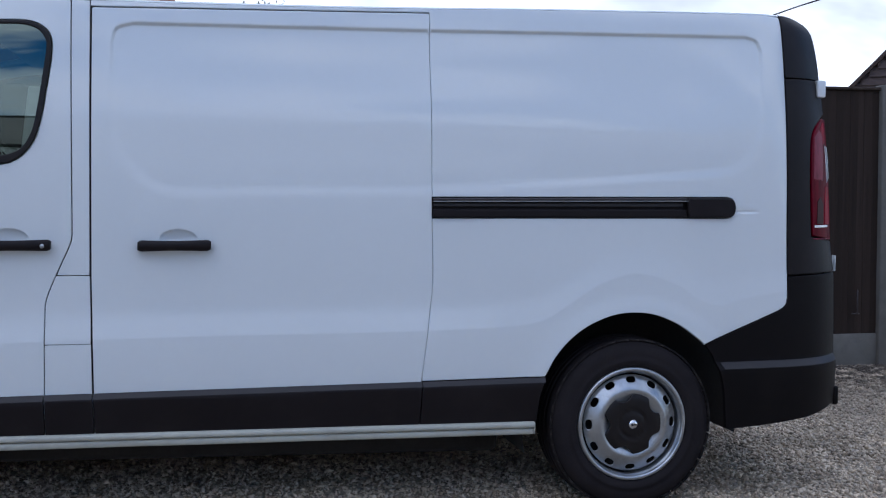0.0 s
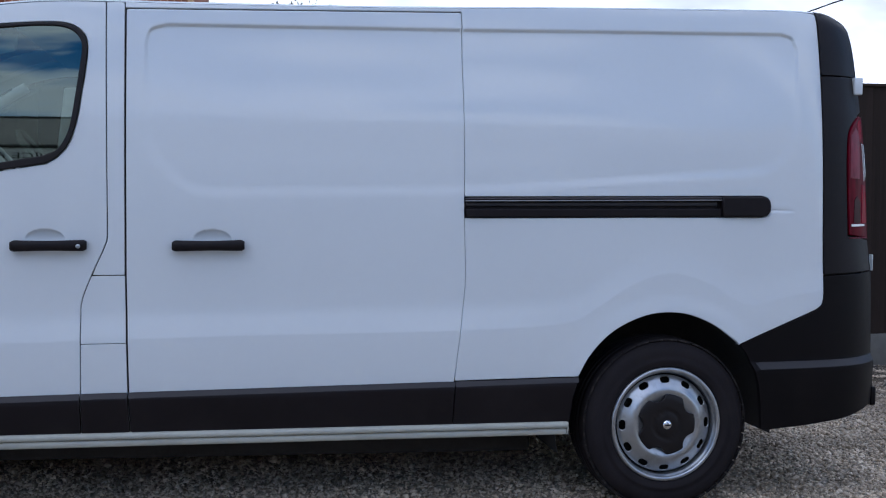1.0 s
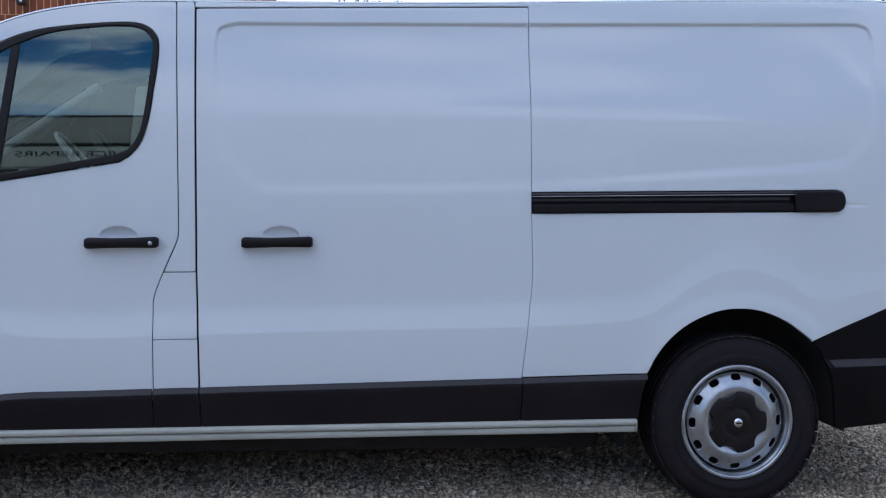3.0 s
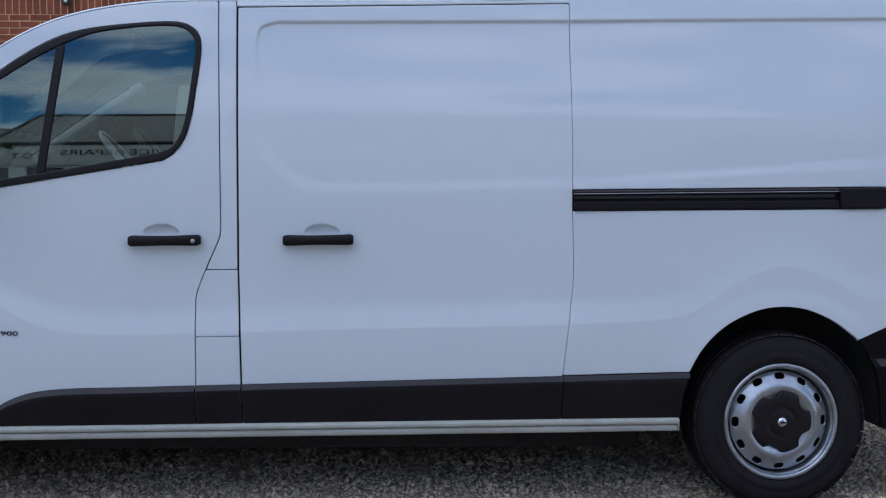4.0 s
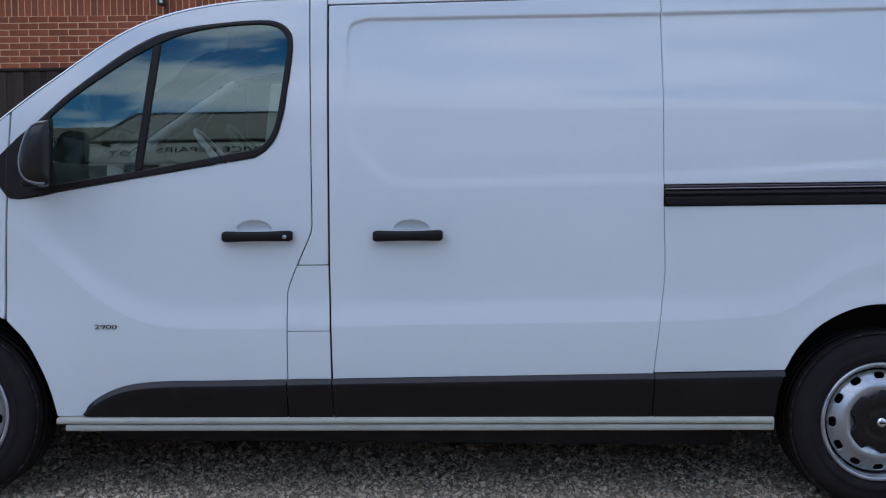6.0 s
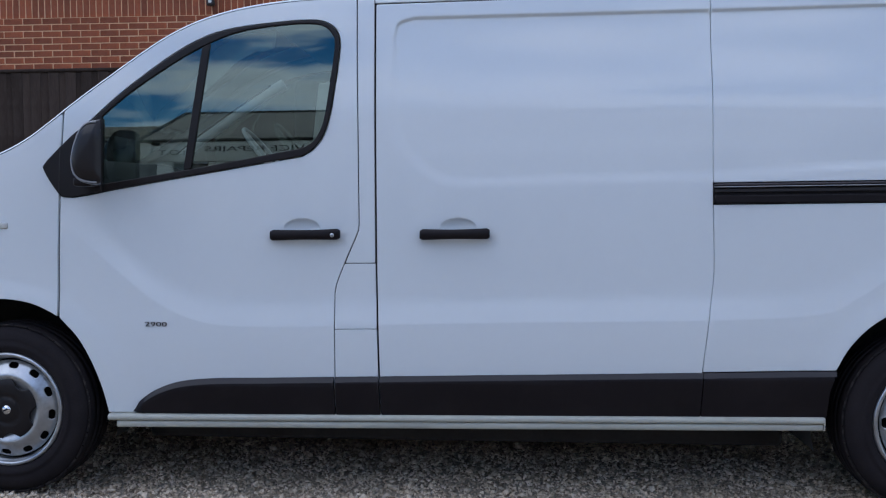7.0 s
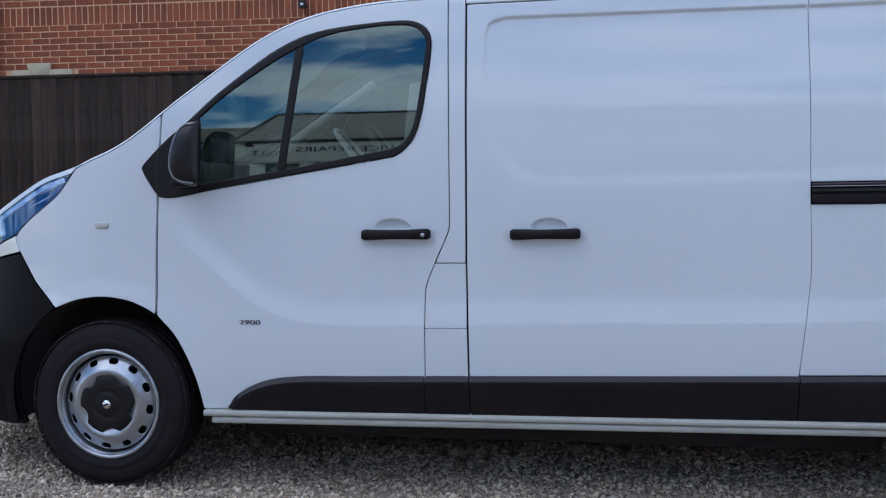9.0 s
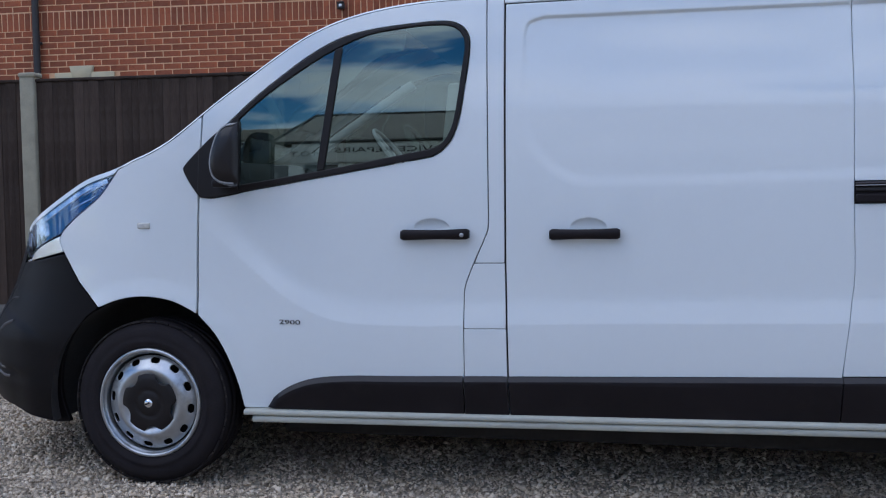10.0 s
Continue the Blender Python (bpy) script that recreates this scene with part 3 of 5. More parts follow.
pillar_outline = DOOR_REAR[:] + [(1.262, 0.331), (1.43, 0.331)] + SLIDE_FRONT[::-1] + [(1.391, below(SIDE_TOP, 1.391))]
cut1, cut2 = 0.908, 0.661
edge = [(below([(z, x) for x, z in DOOR_REAR], cut1), cut1), (below([(z, x) for x, z in DOOR_REAR], cut2), cut2)]
fr = [(1.406, cut1 + 0.002), (1.414, cut2 + 0.003)]
upper = [q for q in DOOR_REAR if q[1] > cut1 + 0.003] + [edge[0], fr[0]] + [q for q in SLIDE_FRONT[::-1] if q[1] > cut1 + 0.003] + [(1.391, below(SIDE_TOP, 1.391)), (1.326, below(SIDE_TOP, 1.326))]
flap = [edge[0]] + [q for q in DOOR_REAR if cut2 + 0.003 < q[1] < cut1 - 0.003] + [edge[1], fr[1], fr[0]]
lower = [edge[1], (1.257, 0.483), (1.262, 0.331), (1.432, 0.331), (1.420, 0.488), fr[1]]
sheet("door_pillar", upper, PAINT, van, side_y, gap=0.0018)
sheet("fuel_flap", flap, PAINT, van, side_y, gap=0.0012, r=0.0015)
sheet("pillar_foot", lower, PAINT, van, side_y, gap=0.0012, r=0.0015)

slide_outline = [(q[0] + 0.0045, q[1]) for q in SLIDE_FRONT[::-1]] + [(1.40, 1.8822), (2.637, 1.9312)] + SLIDE_REAR + [(2.622, 0.345), (1.434, 0.331)]
sliding_door = sheet("sliding_door", slide_outline, PAINT, van, side_y, exact=True, dense=[(1.72, 1.045, 0.08, 0.06, 0.0045)], gap=0.0012, extra=PRESSING + CREASE_LINE)
RAIL = [(2.662, 1.143), (3.711, 1.164)] + spline([(3.880, 1.1675), (3.905, 1.178), (3.914, 1.207), (3.905, 1.242), (3.880, 1.2525)], 3) + [(3.708, 1.2485), (2.658, 1.2235)]
quarter_outline = [(1.391, 1.885)] + [(2.640, 1.934)] + SLIDE_REAR + [(3.125, 0.531)] + ARCH_R + QUARTER_EDGE + [(4.05, below(SIDE_TOP, 4.05))] + between(SIDE_TOP, 1.40, 4.04)[::-1] + [(1.3915, below(SIDE_TOP, 1.3915))]
rear_quarter = sheet("rear_quarter", quarter_outline, PAINT, van, side_y, exact=True, holes=[RAIL], gap=0.0008, extra=PRESSING + CREASE_LINE + [(x, 1.196 + d) for d in (-0.009, -0.004, 0, 0.004, 0.009) for x in np.arange(3.92, 4.04, 0.008)])

# black inner body behind the panels and the gaps
inner = [(0.43, 0.34), (3.07, 0.37)] + [(3.10, 0.55)] + [(q[0], q[1] + 0.02) for q in ARCH_R] + [(3.92, 0.60), (3.98, 0.43), (4.36, 0.46), (4.40, 0.9), (4.36, 1.4), (4.30, 1.7), (4.17, 1.97)] + \
    between(SIDE_TOP, 0.34, 4.1)[::-1] + [(0.24, 1.43), (-0.05, 1.24), (-0.34, 0.97), (-0.20, 0.75)] + [(q[0], q[1] + 0.02) for q in ARCH_F if q[0] > -0.19]
sheet("inner_body", inner, GAP, van, shell_y, holes=[offset(WINDOW_EDGE, -0.01)], cell=0.05, lift=0.034, thick=0.005)


def copy_far(name, outline, mat, holes=()):
    return sheet(name, outline, mat, van, side_y, holes=holes, cell=0.05, far=2 * MID)


copy_far("front_wing", wing_outline, PAINT)
copy_far("front_door", door_outline, PAINT, [WINDOW_EDGE])
copy_far("sliding_door", [(1.33, 1.88), (1.34, 0.34), (2.622, 0.345), (2.64, 1.92)], PAINT)
copy_far("rear_quarter", quarter_outline[1:], PAINT)

# window: black surround, two panes, the bar between
sheet("window_surround", WINDOW_EDGE, GLOSS_BLACK, front_door, shell_y, holes=[GLASS_EDGE], lift=0.006, gap=0.001, r=0.004, thick=0.02)
BAR = [(0.744, 1.716), (0.776, 1.731), (0.709, 1.259), (0.679, 1.253)]
sheet("window_bar", BAR, GLOSS_BLACK, front_door, shell_y, lift=0.005, gap=0, r=0.003)
bar_x = lambda z: 0.694 + (z - 1.255) * (0.760 - 0.694) / (1.725 - 1.255)
glass_line = resample(offset(GLASS_EDGE, -0.01), 0.01)
first = next(i for i, q in enumerate(glass_line) if q[0] >= bar_x(q[1]) and glass_line[i - 1][0] < bar_x(glass_line[i - 1][1]))
rear_pane = [q for q in glass_line[first:] + glass_line[:first] if q[0] >= bar_x(q[1])]
last = next(i for i, q in enumerate(glass_line) if q[0] < bar_x(q[1]) and glass_line[i - 1][0] >= bar_x(glass_line[i - 1][1]))
front_pane = [q for q in glass_line[last:] + glass_line[:last] if q[0] < bar_x(q[1])]
quarter_glass = sheet("quarter_glass", front_pane, SCREEN_GLASS, front_door, shell_y, lift=0.014, gap=0, r=0.001, thick=0.001)
side_glass = sheet("side_window", rear_pane, SCREEN_GLASS, front_door, shell_y, lift=0.014, gap=0, r=0.001, thick=0.001)
for g in (quarter_glass, side_glass):
    g.visible_shadow = False
g = sheet("side_window", offset(GLASS_EDGE, -0.01), SCREEN_GLASS, van, shell_y, lift=0.014, gap=0, r=0.001, thick=0.001, far=2 * MID, cell=0.05)
g.visible_shadow = False

# lower cladding, proud of the panels, with a chamfered top
clad_top = spline([(0.483, 0.335), (0.500, 0.356), (0.520, 0.385), (0.586, 0.428), (0.678, 0.458), (0.814, 0.471), (1.0, 0.475), (1.253, 0.482)], 4)
CLAD_LINE = np.array(clad_top + [(1.424, 0.486), (2.630, 0.517), (3.123, 0.531)])


def clad_y(x, z):
    top = np.interp(x, CLAD_LINE[:, 0], CLAD_LINE[:, 1])
    return shell_y(x, z) - 0.004 - 0.019 * np.clip((top - z) / 0.022, 0, 1)


def cladding(outline, owner, name="door_cladding"):
    xs_ = [q[0] for q in outline]
    rowsx = np.arange(min(xs_), max(xs_), 0.012)
    pts = [(x, float(np.interp(x, CLAD_LINE[:, 0], CLAD_LINE[:, 1])) + d) for d in (-0.021, -0.023) for x in rowsx]
    c = sheet(name, outline, BLACK, owner, clad_y, r=0.0025, gap=0.001, extra=pts)
    tops = [q for q in outline if abs(q[1] - float(np.interp(q[0], CLAD_LINE[:, 0], CLAD_LINE[:, 1]))) < 0.004]
    tops = sorted(resample(tops, 0.03)[:-1] if len(tops) == 2 else tops)
    tops = [q for q in tops if q[0] > 0.53]
    # the chamfer's sheen is painted as a paler strip
    strip = [(x, z - 0.001) for x, z in tops] + [(x, z - 0.021) for x, z in tops[::-1]]
    sheet("cladding_ledge", strip, LEDGE_PLASTIC, c, clad_y, lift=-0.0015, gap=0, r=0.001, thick=0.004)


cladding(clad_top + [(1.261, 0.333)], front_door)
cladding([(1.256, 0.482), (1.262, 0.333), (1.431, 0.336), (1.420, 0.486)], van, "pillar_cladding")
cladding([(1.424, 0.486), (1.434, 0.336), (2.624, 0.342), (2.632, 0.517)], sliding_door)
cladding([(2.633, 0.517), (2.625, 0.342), (3.090, 0.352), (3.10, 0.45), (3.123, 0.531)], rear_quarter, "quarter_cladding")

# sill: a rounded strip with a stepped flange below
upper_s, lower_s = [], []
for x in np.linspace(0.401, 3.079, 60):
    top = 0.329 + 0.0100 * (x - 0.4)
    y = -0.032
    upper_s.append([(x, y + dy, top + dz) for dy, dz in ((0.05, 0.002), (0.012, 0.002), (0.003, -0.001), (0.0, -0.006), (0.0, -0.017), (0.003, -0.0195), (0.03, -0.0205))])
for x in np.linspace(0.434, 3.074, 60):
    top = 0.329 + 0.0100 * (x - 0.4)
    y = -0.028 + 0.0015 * math.sin(9 * x)
    lower_s.append([(x, y + dy, top + dz) for dy, dz in ((0.05, -0.0225), (0.010, -0.0225), (0.005, -0.025), (0.003, -0.044), (0.007, -0.0475), (0.08, -0.048))])
sill = part("sill", loft(upper_s), SILL, van, "white painted sill")
part("sill_flange", loft(lower_s), SILL, sill, "scuffed white lower flange")
part("sill_end", box_bm((0.006, 0.05, 0.046), (3.078, -0.005, 0.333), 0.002), SILL, sill)

# sliding-door rail
rail_y = lambda x, z: shell_y(x, z) + 0.006
part_rail = sheet("rail_channel", RAIL, BLACK, van, rail_y, gap=0, r=0.001, lift=0.016)
sheet("rail_lip", [(2.662, 1.2125), (3.705, 1.2375), (3.705, 1.2455), (2.662, 1.2205)], SCUFFED, part_rail, shell_y, gap=0, r=0.003, lift=0.001, thick=0.02)
sheet("rail_runner", [(2.664, 1.186), (3.690, 1.207), (3.690, 1.226), (2.664, 1.203)], LEDGE_PLASTIC, part_rail, shell_y, gap=0, r=0.004, lift=0.012, thick=0.006, label="dark grey runner strip")
sheet("rail_edge", [(2.662, 1.2062), (3.705, 1.2312), (3.705, 1.2350), (2.662, 1.2100)], GREY_EDGE, part_rail, shell_y, gap=0, r=0.0012, lift=-0.001, thick=0.02, label="pale line along the rail")
sheet("rail_lower_lip", [(2.664, 1.146), (3.705, 1.167), (3.705, 1.199), (2.664, 1.178)], BLACK, part_rail, shell_y, gap=0, r=0.005, lift=0.001, thick=0.02)
sheet("rail_end_cap", [(3.705, 1.166)] + spline([(3.878, 1.169), (3.903, 1.180), (3.912, 1.208), (3.903, 1.241), (3.878, 1.251)], 3) + [(3.703, 1.247)], BLACK, part_rail, shell_y, gap=0, r=0.007, lift=-0.010)


# handles
def handle(parent, cx, cz, lock):
    bm = bmesh.new()
    n = 24
    rows = []
    for i in range(n + 1):
        u = -1 + 2 * i / n
        x = cx + u * 0.130
        end = min(1.0, (1 - abs(u)) / 0.08 + 0.72)
        h = (0.0198 - 0.0022 * math.cos(u * math.pi / 2) ** 2) * end
        z = cz + 0.003 * u
        y = float(shell_y(cx, cz))
        out = y - 0.034 + 0.008 * u * u
        rows.append([(x, y + 0.006 if abs(u) > 0.75 else y - 0.010, z - h), (x, out + 0.006, z - h), (x, out, z - h * 0.55), (x, out, z + h * 0.55), (x, out + 0.006, z + h), (x, y + 0.006 if abs(u) > 0.75 else y - 0.010, z + h)])
    vs = [[bm.verts.new(p) for p in r] for r in rows]
    for a, b in zip(vs, vs[1:]):
        for i in range(6):
            bm.faces.new((a[i], a[(i + 1) % 6], b[(i + 1) % 6], b[i]))
    bm.faces.new(vs[0])
    bm.faces.new(vs[-1])
    bmesh.ops.recalc_face_normals(bm, faces=bm.faces)
    h = part("door_handle", bm, BLACK, parent)
    if lock:
        bm = lathe([(0.0, -0.003), (0.007, -0.003), (0.008, 0.0), (0.008, 0.006)], 20)
        bmesh.ops.translate(bm, verts=bm.verts, vec=(cx + 0.103, float(shell_y(cx, cz)) - 0.030, cz))
        part("lock_barrel", bm, STEEL, h, "bright metal lock barrel")
    return h


handle(front_door, 1.143, 1.016, True)
handle(sliding_door, 1.702, 1.024, False)
text_mesh("badge", "2900", 0.0245, 0.001, GLOSS_BLACK, Matrix.Translation((0.578, float(shell_y(0.58, 0.672)) - 0.0025, 0.671)) @ pose(0, 0, 0, 90, 0, 0), front_door, "dark 2900 badge", 1.75)

# side repeater
bm = box_bm((0.052, 0.014, 0.024), (-0.013, float(side_y(-0.013, 1.037)), 1.037), 0.005, 3)
part("side_repeater", bm, material("repeater_lens", (0.55, 0.54, 0.50), 0.25, var=0.2, scale=60, coat=0.5), van, "pale side repeater lens")

# headlamp and indicator, bumper
lens = between(shift_line(BONNET, 0.020), -0.145, -0.62)
lamp_outline = lens + [(-0.638, 1.0), (-0.655, 0.95), (-0.646, 0.885)] + spline([(-0.615, 0.885), (-0.568, 0.924), (-0.486, 0.963), (-0.412, 0.992)], 4) + [q for q in LAMP_EDGE[::-1] if q[1] > 0.995]
headlamp = sheet("headlamp", lamp_outline, LAMP_GLASS, van, side_y, r=0.003, gap=0.002, cell=0.012, thick=0.004)
headlamp.visible_shadow = False
sheet("reflector", lamp_outline, REFLECTOR, headlamp, side_y, r=0.003, gap=0.003, cell=0.012, lift=0.008, thick=0.003, label="reflector bowl with the sky's blue in its colour")
# pale strips stand in for the highlight and streaks mirrored in the lens
top_a, top_b = between(shift_line(BONNET, 0.030), -0.17, -0.60), between(shift_line(BONNET, 0.050), -0.17, -0.60)
sheet("bezel", top_a + top_b[::-1], PALE_METAL, headlamp, side_y, r=0.002, gap=0, cell=0.012, lift=0.004, thick=0.003, label="pale strip standing for the highlight below the bonnet edge")
for streak in ([(-0.185, 1.200), (-0.235, 1.174), (-0.300, 1.144)], [(-0.225, 1.152), (-0.290, 1.120), (-0.372, 1.084)]):
    streak_a = spline(streak, 6)
    n_streak = len(streak_a) - 1
    streak_b = [(x, z + 0.002 + 0.010 * (k / n_streak) * (1 - k / n_streak) * 2) for k, (x, z) in enumerate(streak_a)]
    sheet("bezel_fin", streak_a + streak_b[::-1], PALE_METAL, headlamp, side_y, r=0.001, gap=0, cell=0.01, lift=0.003, thick=0.003)
sheet("reflector_bowl", spline([(-0.480, 0.985), (-0.530, 0.968), (-0.580, 0.940), (-0.632, 0.925), (-0.640, 0.975), (-0.610, 1.015), (-0.570, 1.046), (-0.520, 1.052), (-0.485, 1.030)], 4), PALE_METAL, headlamp, side_y, r=0.004, gap=0, cell=0.008, lift=0.005, thick=0.004, label="pale inner lamp bowl")
for bx, bz, h in ((-0.520, 0.975, 0.030), (-0.548, 0.965, 0.046), (-0.578, 0.952, 0.034), (-0.606, 0.945, 0.055)):
    sheet("bowl_rib", [(bx - 0.006, bz - h / 2), (bx + 0.007, bz - h / 2 + 0.006), (bx + 0.003, bz + h / 2), (bx, bz + h / 2)], GLOSS_BLACK, headlamp, side_y, r=0.001, gap=0, cell=0.008, lift=0.002, thick=0.002)
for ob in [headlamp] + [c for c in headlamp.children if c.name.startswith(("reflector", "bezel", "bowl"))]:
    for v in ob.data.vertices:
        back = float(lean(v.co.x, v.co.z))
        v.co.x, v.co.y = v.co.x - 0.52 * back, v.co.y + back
ind_outline = spline([(-0.640, 0.874), (-0.613, 0.882), (-0.568, 0.921), (-0.486, 0.960), (-0.412, 0.989)], 4) + spline([(-0.412, 0.96), (-0.392, 0.923)], 3) + [(-0.526, 0.893)]
sheet("indicator", ind_outline, INDICATOR, headlamp, side_y, r=0.003, gap=0.001, cell=0.012)


def bumper_f(x, z):
    y = nose_y(x, z) + np.interp(z, [0.15, 0.45, 0.6, 1.0], [0.03, 0.006, -0.004, 0.0])
    line = 0.66 - 0.30 * (x + 0.75)
    y = y - 0.012 * smoothstep((line - z) / 0.03) * smoothstep((-0.45 - x) / 0.2)
    return y + 0.015 * smoothstep((0.44 - 0.12 * (x + 0.75) - z) / 0.03) * smoothstep((-0.55 - x) / 0.15)


xs = np.array([-0.67, -0.693, -0.735, -0.790, -0.845, -0.90, -0.92, -0.92, -0.88])
zsn = np.array([0.866, 0.83, 0.76, 0.68, 0.60, 0.50, 0.42, 0.34, 0.252])
bump_outline = [(-0.389, 0.918), (-0.309, 0.803), (-0.213, 0.706)] + spline([(-0.27, 0.665), (-0.34, 0.58), (-0.385, 0.48), (-0.40, 0.38), (-0.39, 0.30), (-0.36, 0.232)], 3) + \
    [(-0.44, 0.221), (-0.594, 0.230), (-0.724, 0.249)] + list(zip(xs, zsn))[::-1] + [(-0.645, 0.869), (-0.526, 0.889)]
front_bumper = sheet("front_bumper", bump_outline, BUMPER, van, bumper_f, r=0.005, gap=0.002, cell=0.013)
rows = []
for z, x in zip(zsn, xs):
    y0 = float(bumper_f(x, z))
    f = float(np.interp(z, NOSE[:, 0], NOSE[:, 1]))
    row = [(x + (f + 0.06 - x) * (1 - (1 - k / 8) ** 2.2), y0 + (MID - y0) * k / 8, z) for k in range(9)]
    rows.append(row + [(a, 2 * MID - b, c) for a, b, c in row[-2::-1]])
rows.insert(0, [(a + 0.05, b, c + 0.16) for a, b, c in rows[0]])
part("bumper_skin", loft(rows), BUMPER, front_bumper)
sheet("front_bumper", bump_outline, BLACK, van, bumper_f, r=0.005, gap=0.002, far=2 * MID, cell=0.04)

# mirror patch, housing and arm
patch = [(0.353, 1.435), (0.30, 1.415), (0.255, 1.378)] + spline([(0.214, 1.337), (0.175, 1.297), (0.150, 1.266), (0.150, 1.252), (0.171, 1.212), (0.208, 1.160), (0.226, 1.148), (0.255, 1.146)], 3) + [(0.372, 1.169), (0.372, 1.45)]
mirror = sheet("mirror_patch", patch, GLOSS_BLACK, front_door, shell_y, lift=-0.006, gap=0, r=0.004)
MIRROR_D = [(0.438, 1.423), (0.395, 1.417), (0.367, 1.392), (0.347, 1.345), (0.335, 1.294), (0.337, 1.252), (0.351, 1.222), (0.383, 1.206), (0.437, 1.205), (0.441, 1.25), (0.441, 1.37)]
D_SHAPE = spline(MIRROR_D, 4)
sections = []
for y, grow, dx, dz in ((-0.036, 0.10, -0.010, -0.010), (-0.040, 0.45, -0.010, -0.010), (-0.050, 0.72, -0.010, -0.008), (-0.068, 0.90, -0.010, -0.004), (-0.10, 1.02, -0.010, 0.0), (-0.155, 1.07, -0.008, 0.0), (-0.185, 1.05, -0.004, 0.0),
                        (-0.205, 1.00, 0.0, 0.0), (-0.2065, 0.965, 0.0, 0.0), (-0.208, 0.93, 0.0, 0.0), (-0.222, 0.84, 0.0, 0.0), (-0.228, 0.55, 0.0, 0.0), (-0.230, 0.05, 0.0, 0.0)):
    cx, cz = 0.388, 1.315
    sections.append([(min(cx + (x - cx) * grow + dx, 0.441 - 0.46 * max(0.0, y + 0.205)), y, cz + (z - cz) * grow + dz) for x, z in D_SHAPE])
bm = loft(sections, close=True)
bmesh.ops.holes_fill(bm, edges=[e for e in bm.edges if e.is_boundary], sides=0)
housing = part("mirror_housing", bm, MIRROR_SHELL, mirror)
bm = box_bm((0.004, 0.125, 0.165), (0, 0, 0), 0.0018, 1)
bmesh.ops.transform(bm, matrix=pose(0.4055, -0.126, 1.312, 0, 0, 24.7), verts=bm.verts)
part("mirror_glass", bm, MIRROR_GLASS, housing, "mirror glass turned towards the cab")
# seam between the fixed corner and the mirror base
sheet("patch_seam", [(0.2115, 1.335), (0.2155, 1.338), (0.2125, 1.163), (0.2085, 1.166)], GAP, mirror, shell_y, lift=-0.0068, gap=0, r=0.0004, thick=0.002)
# paler rods painted in as highlights on the bumper creases
for line, thick, mat in (([(-0.800, 0.562), (-0.755, 0.598), (-0.690, 0.622)], 0.007, FOLD_GLINT), ([(-0.775, 0.682), (-0.735, 0.708), (-0.685, 0.716)], 0.005, STEP_PLASTIC),
                         ([(-0.820, 0.430), (-0.790, 0.415), (-0.755, 0.416)], 0.005, FOLD_GLINT), ([(-0.815, 0.392), (-0.770, 0.381), (-0.720, 0.383)], 0.006, FOLD_GLINT)):
    sweep("bumper_fold", [(x, float(bumper_f(x, z)) - 0.001, z) for x, z in spline(line, 5)], thick, mat, front_bumper, steps=8, flat=0.5)
# grey rod in place of the highlight round the mirror housing's edge
sweep("mirror_rim", [(0.388 + (x - 0.388) * 0.975, -0.209, 1.315 + (z - 1.315) * 0.975) for x, z in spline(MIRROR_D, 4)[1:32]], 0.0035, GREY_EDGE, housing, steps=6)
part("mirror_arm", box_bm((0.07, 0.12, 0.035), (0.335, -0.045, 1.205), 0.012, 3), BLACK, mirror)

# rear corner: upper and middle trim, tail lamp, bumper, hinges
def edge_tail(z):
    return float(np.interp(z, TAIL[:, 0], TAIL[:, 1]))


qe = QUARTER_EDGE
up = [q for q in qe if 1.755 < q[1] < 2.0] + [(4.127, 2.008), (4.17, 2.011), (4.22, 2.009), (4.262, 2.004), (4.290, 1.995)] + [(edge_tail(z) - 0.002, z) for z in (1.985, 1.96, 1.93, 1.90, 1.85, 1.80, 1.7605)] + [(4.137, 1.7495)]
sheet("upper_corner_trim", up, BLACK, van, shell_y, gap=0.0008)
mid = [(4.154, 0.94)] + [q for q in qe if 0.95 < q[1] < 1.74] + [(4.137, 1.746), (edge_tail(1.758), 1.758), (edge_tail(1.62), 1.62), (4.357, 1.603)] + spline([(4.304, 1.566), (4.272, 1.513), (4.263, 1.40)], 3) + [(4.263, 1.309), (4.272, 1.097), (edge_tail(1.08), 1.08), (edge_tail(0.953), 0.953)]
sheet("corner_trim", mid, BLACK, van, shell_y, gap=0.0008)
lampo = [(4.359, 1.600)] + spline([(4.307, 1.562), (4.276, 1.511), (4.267, 1.40)], 3) + [(4.267, 1.309), (4.276, 1.10), (edge_tail(1.085) + 0.0, 1.085)] + [(edge_tail(z) + 0.004, z) for z in (1.2, 1.35, 1.5, 1.60)]
tail_lamp = sheet("tail_lamp", lampo, RED, van, shell_y, lift=-0.004, gap=0.002, r=0.004)
sheet("reversing_lens", [(4.392, 1.325), (4.420, 1.350), (4.408, 1.480), (4.380, 1.486)], LAMP_CLEAR, tail_lamp, shell_y, lift=-0.007, gap=0, r=0.002)
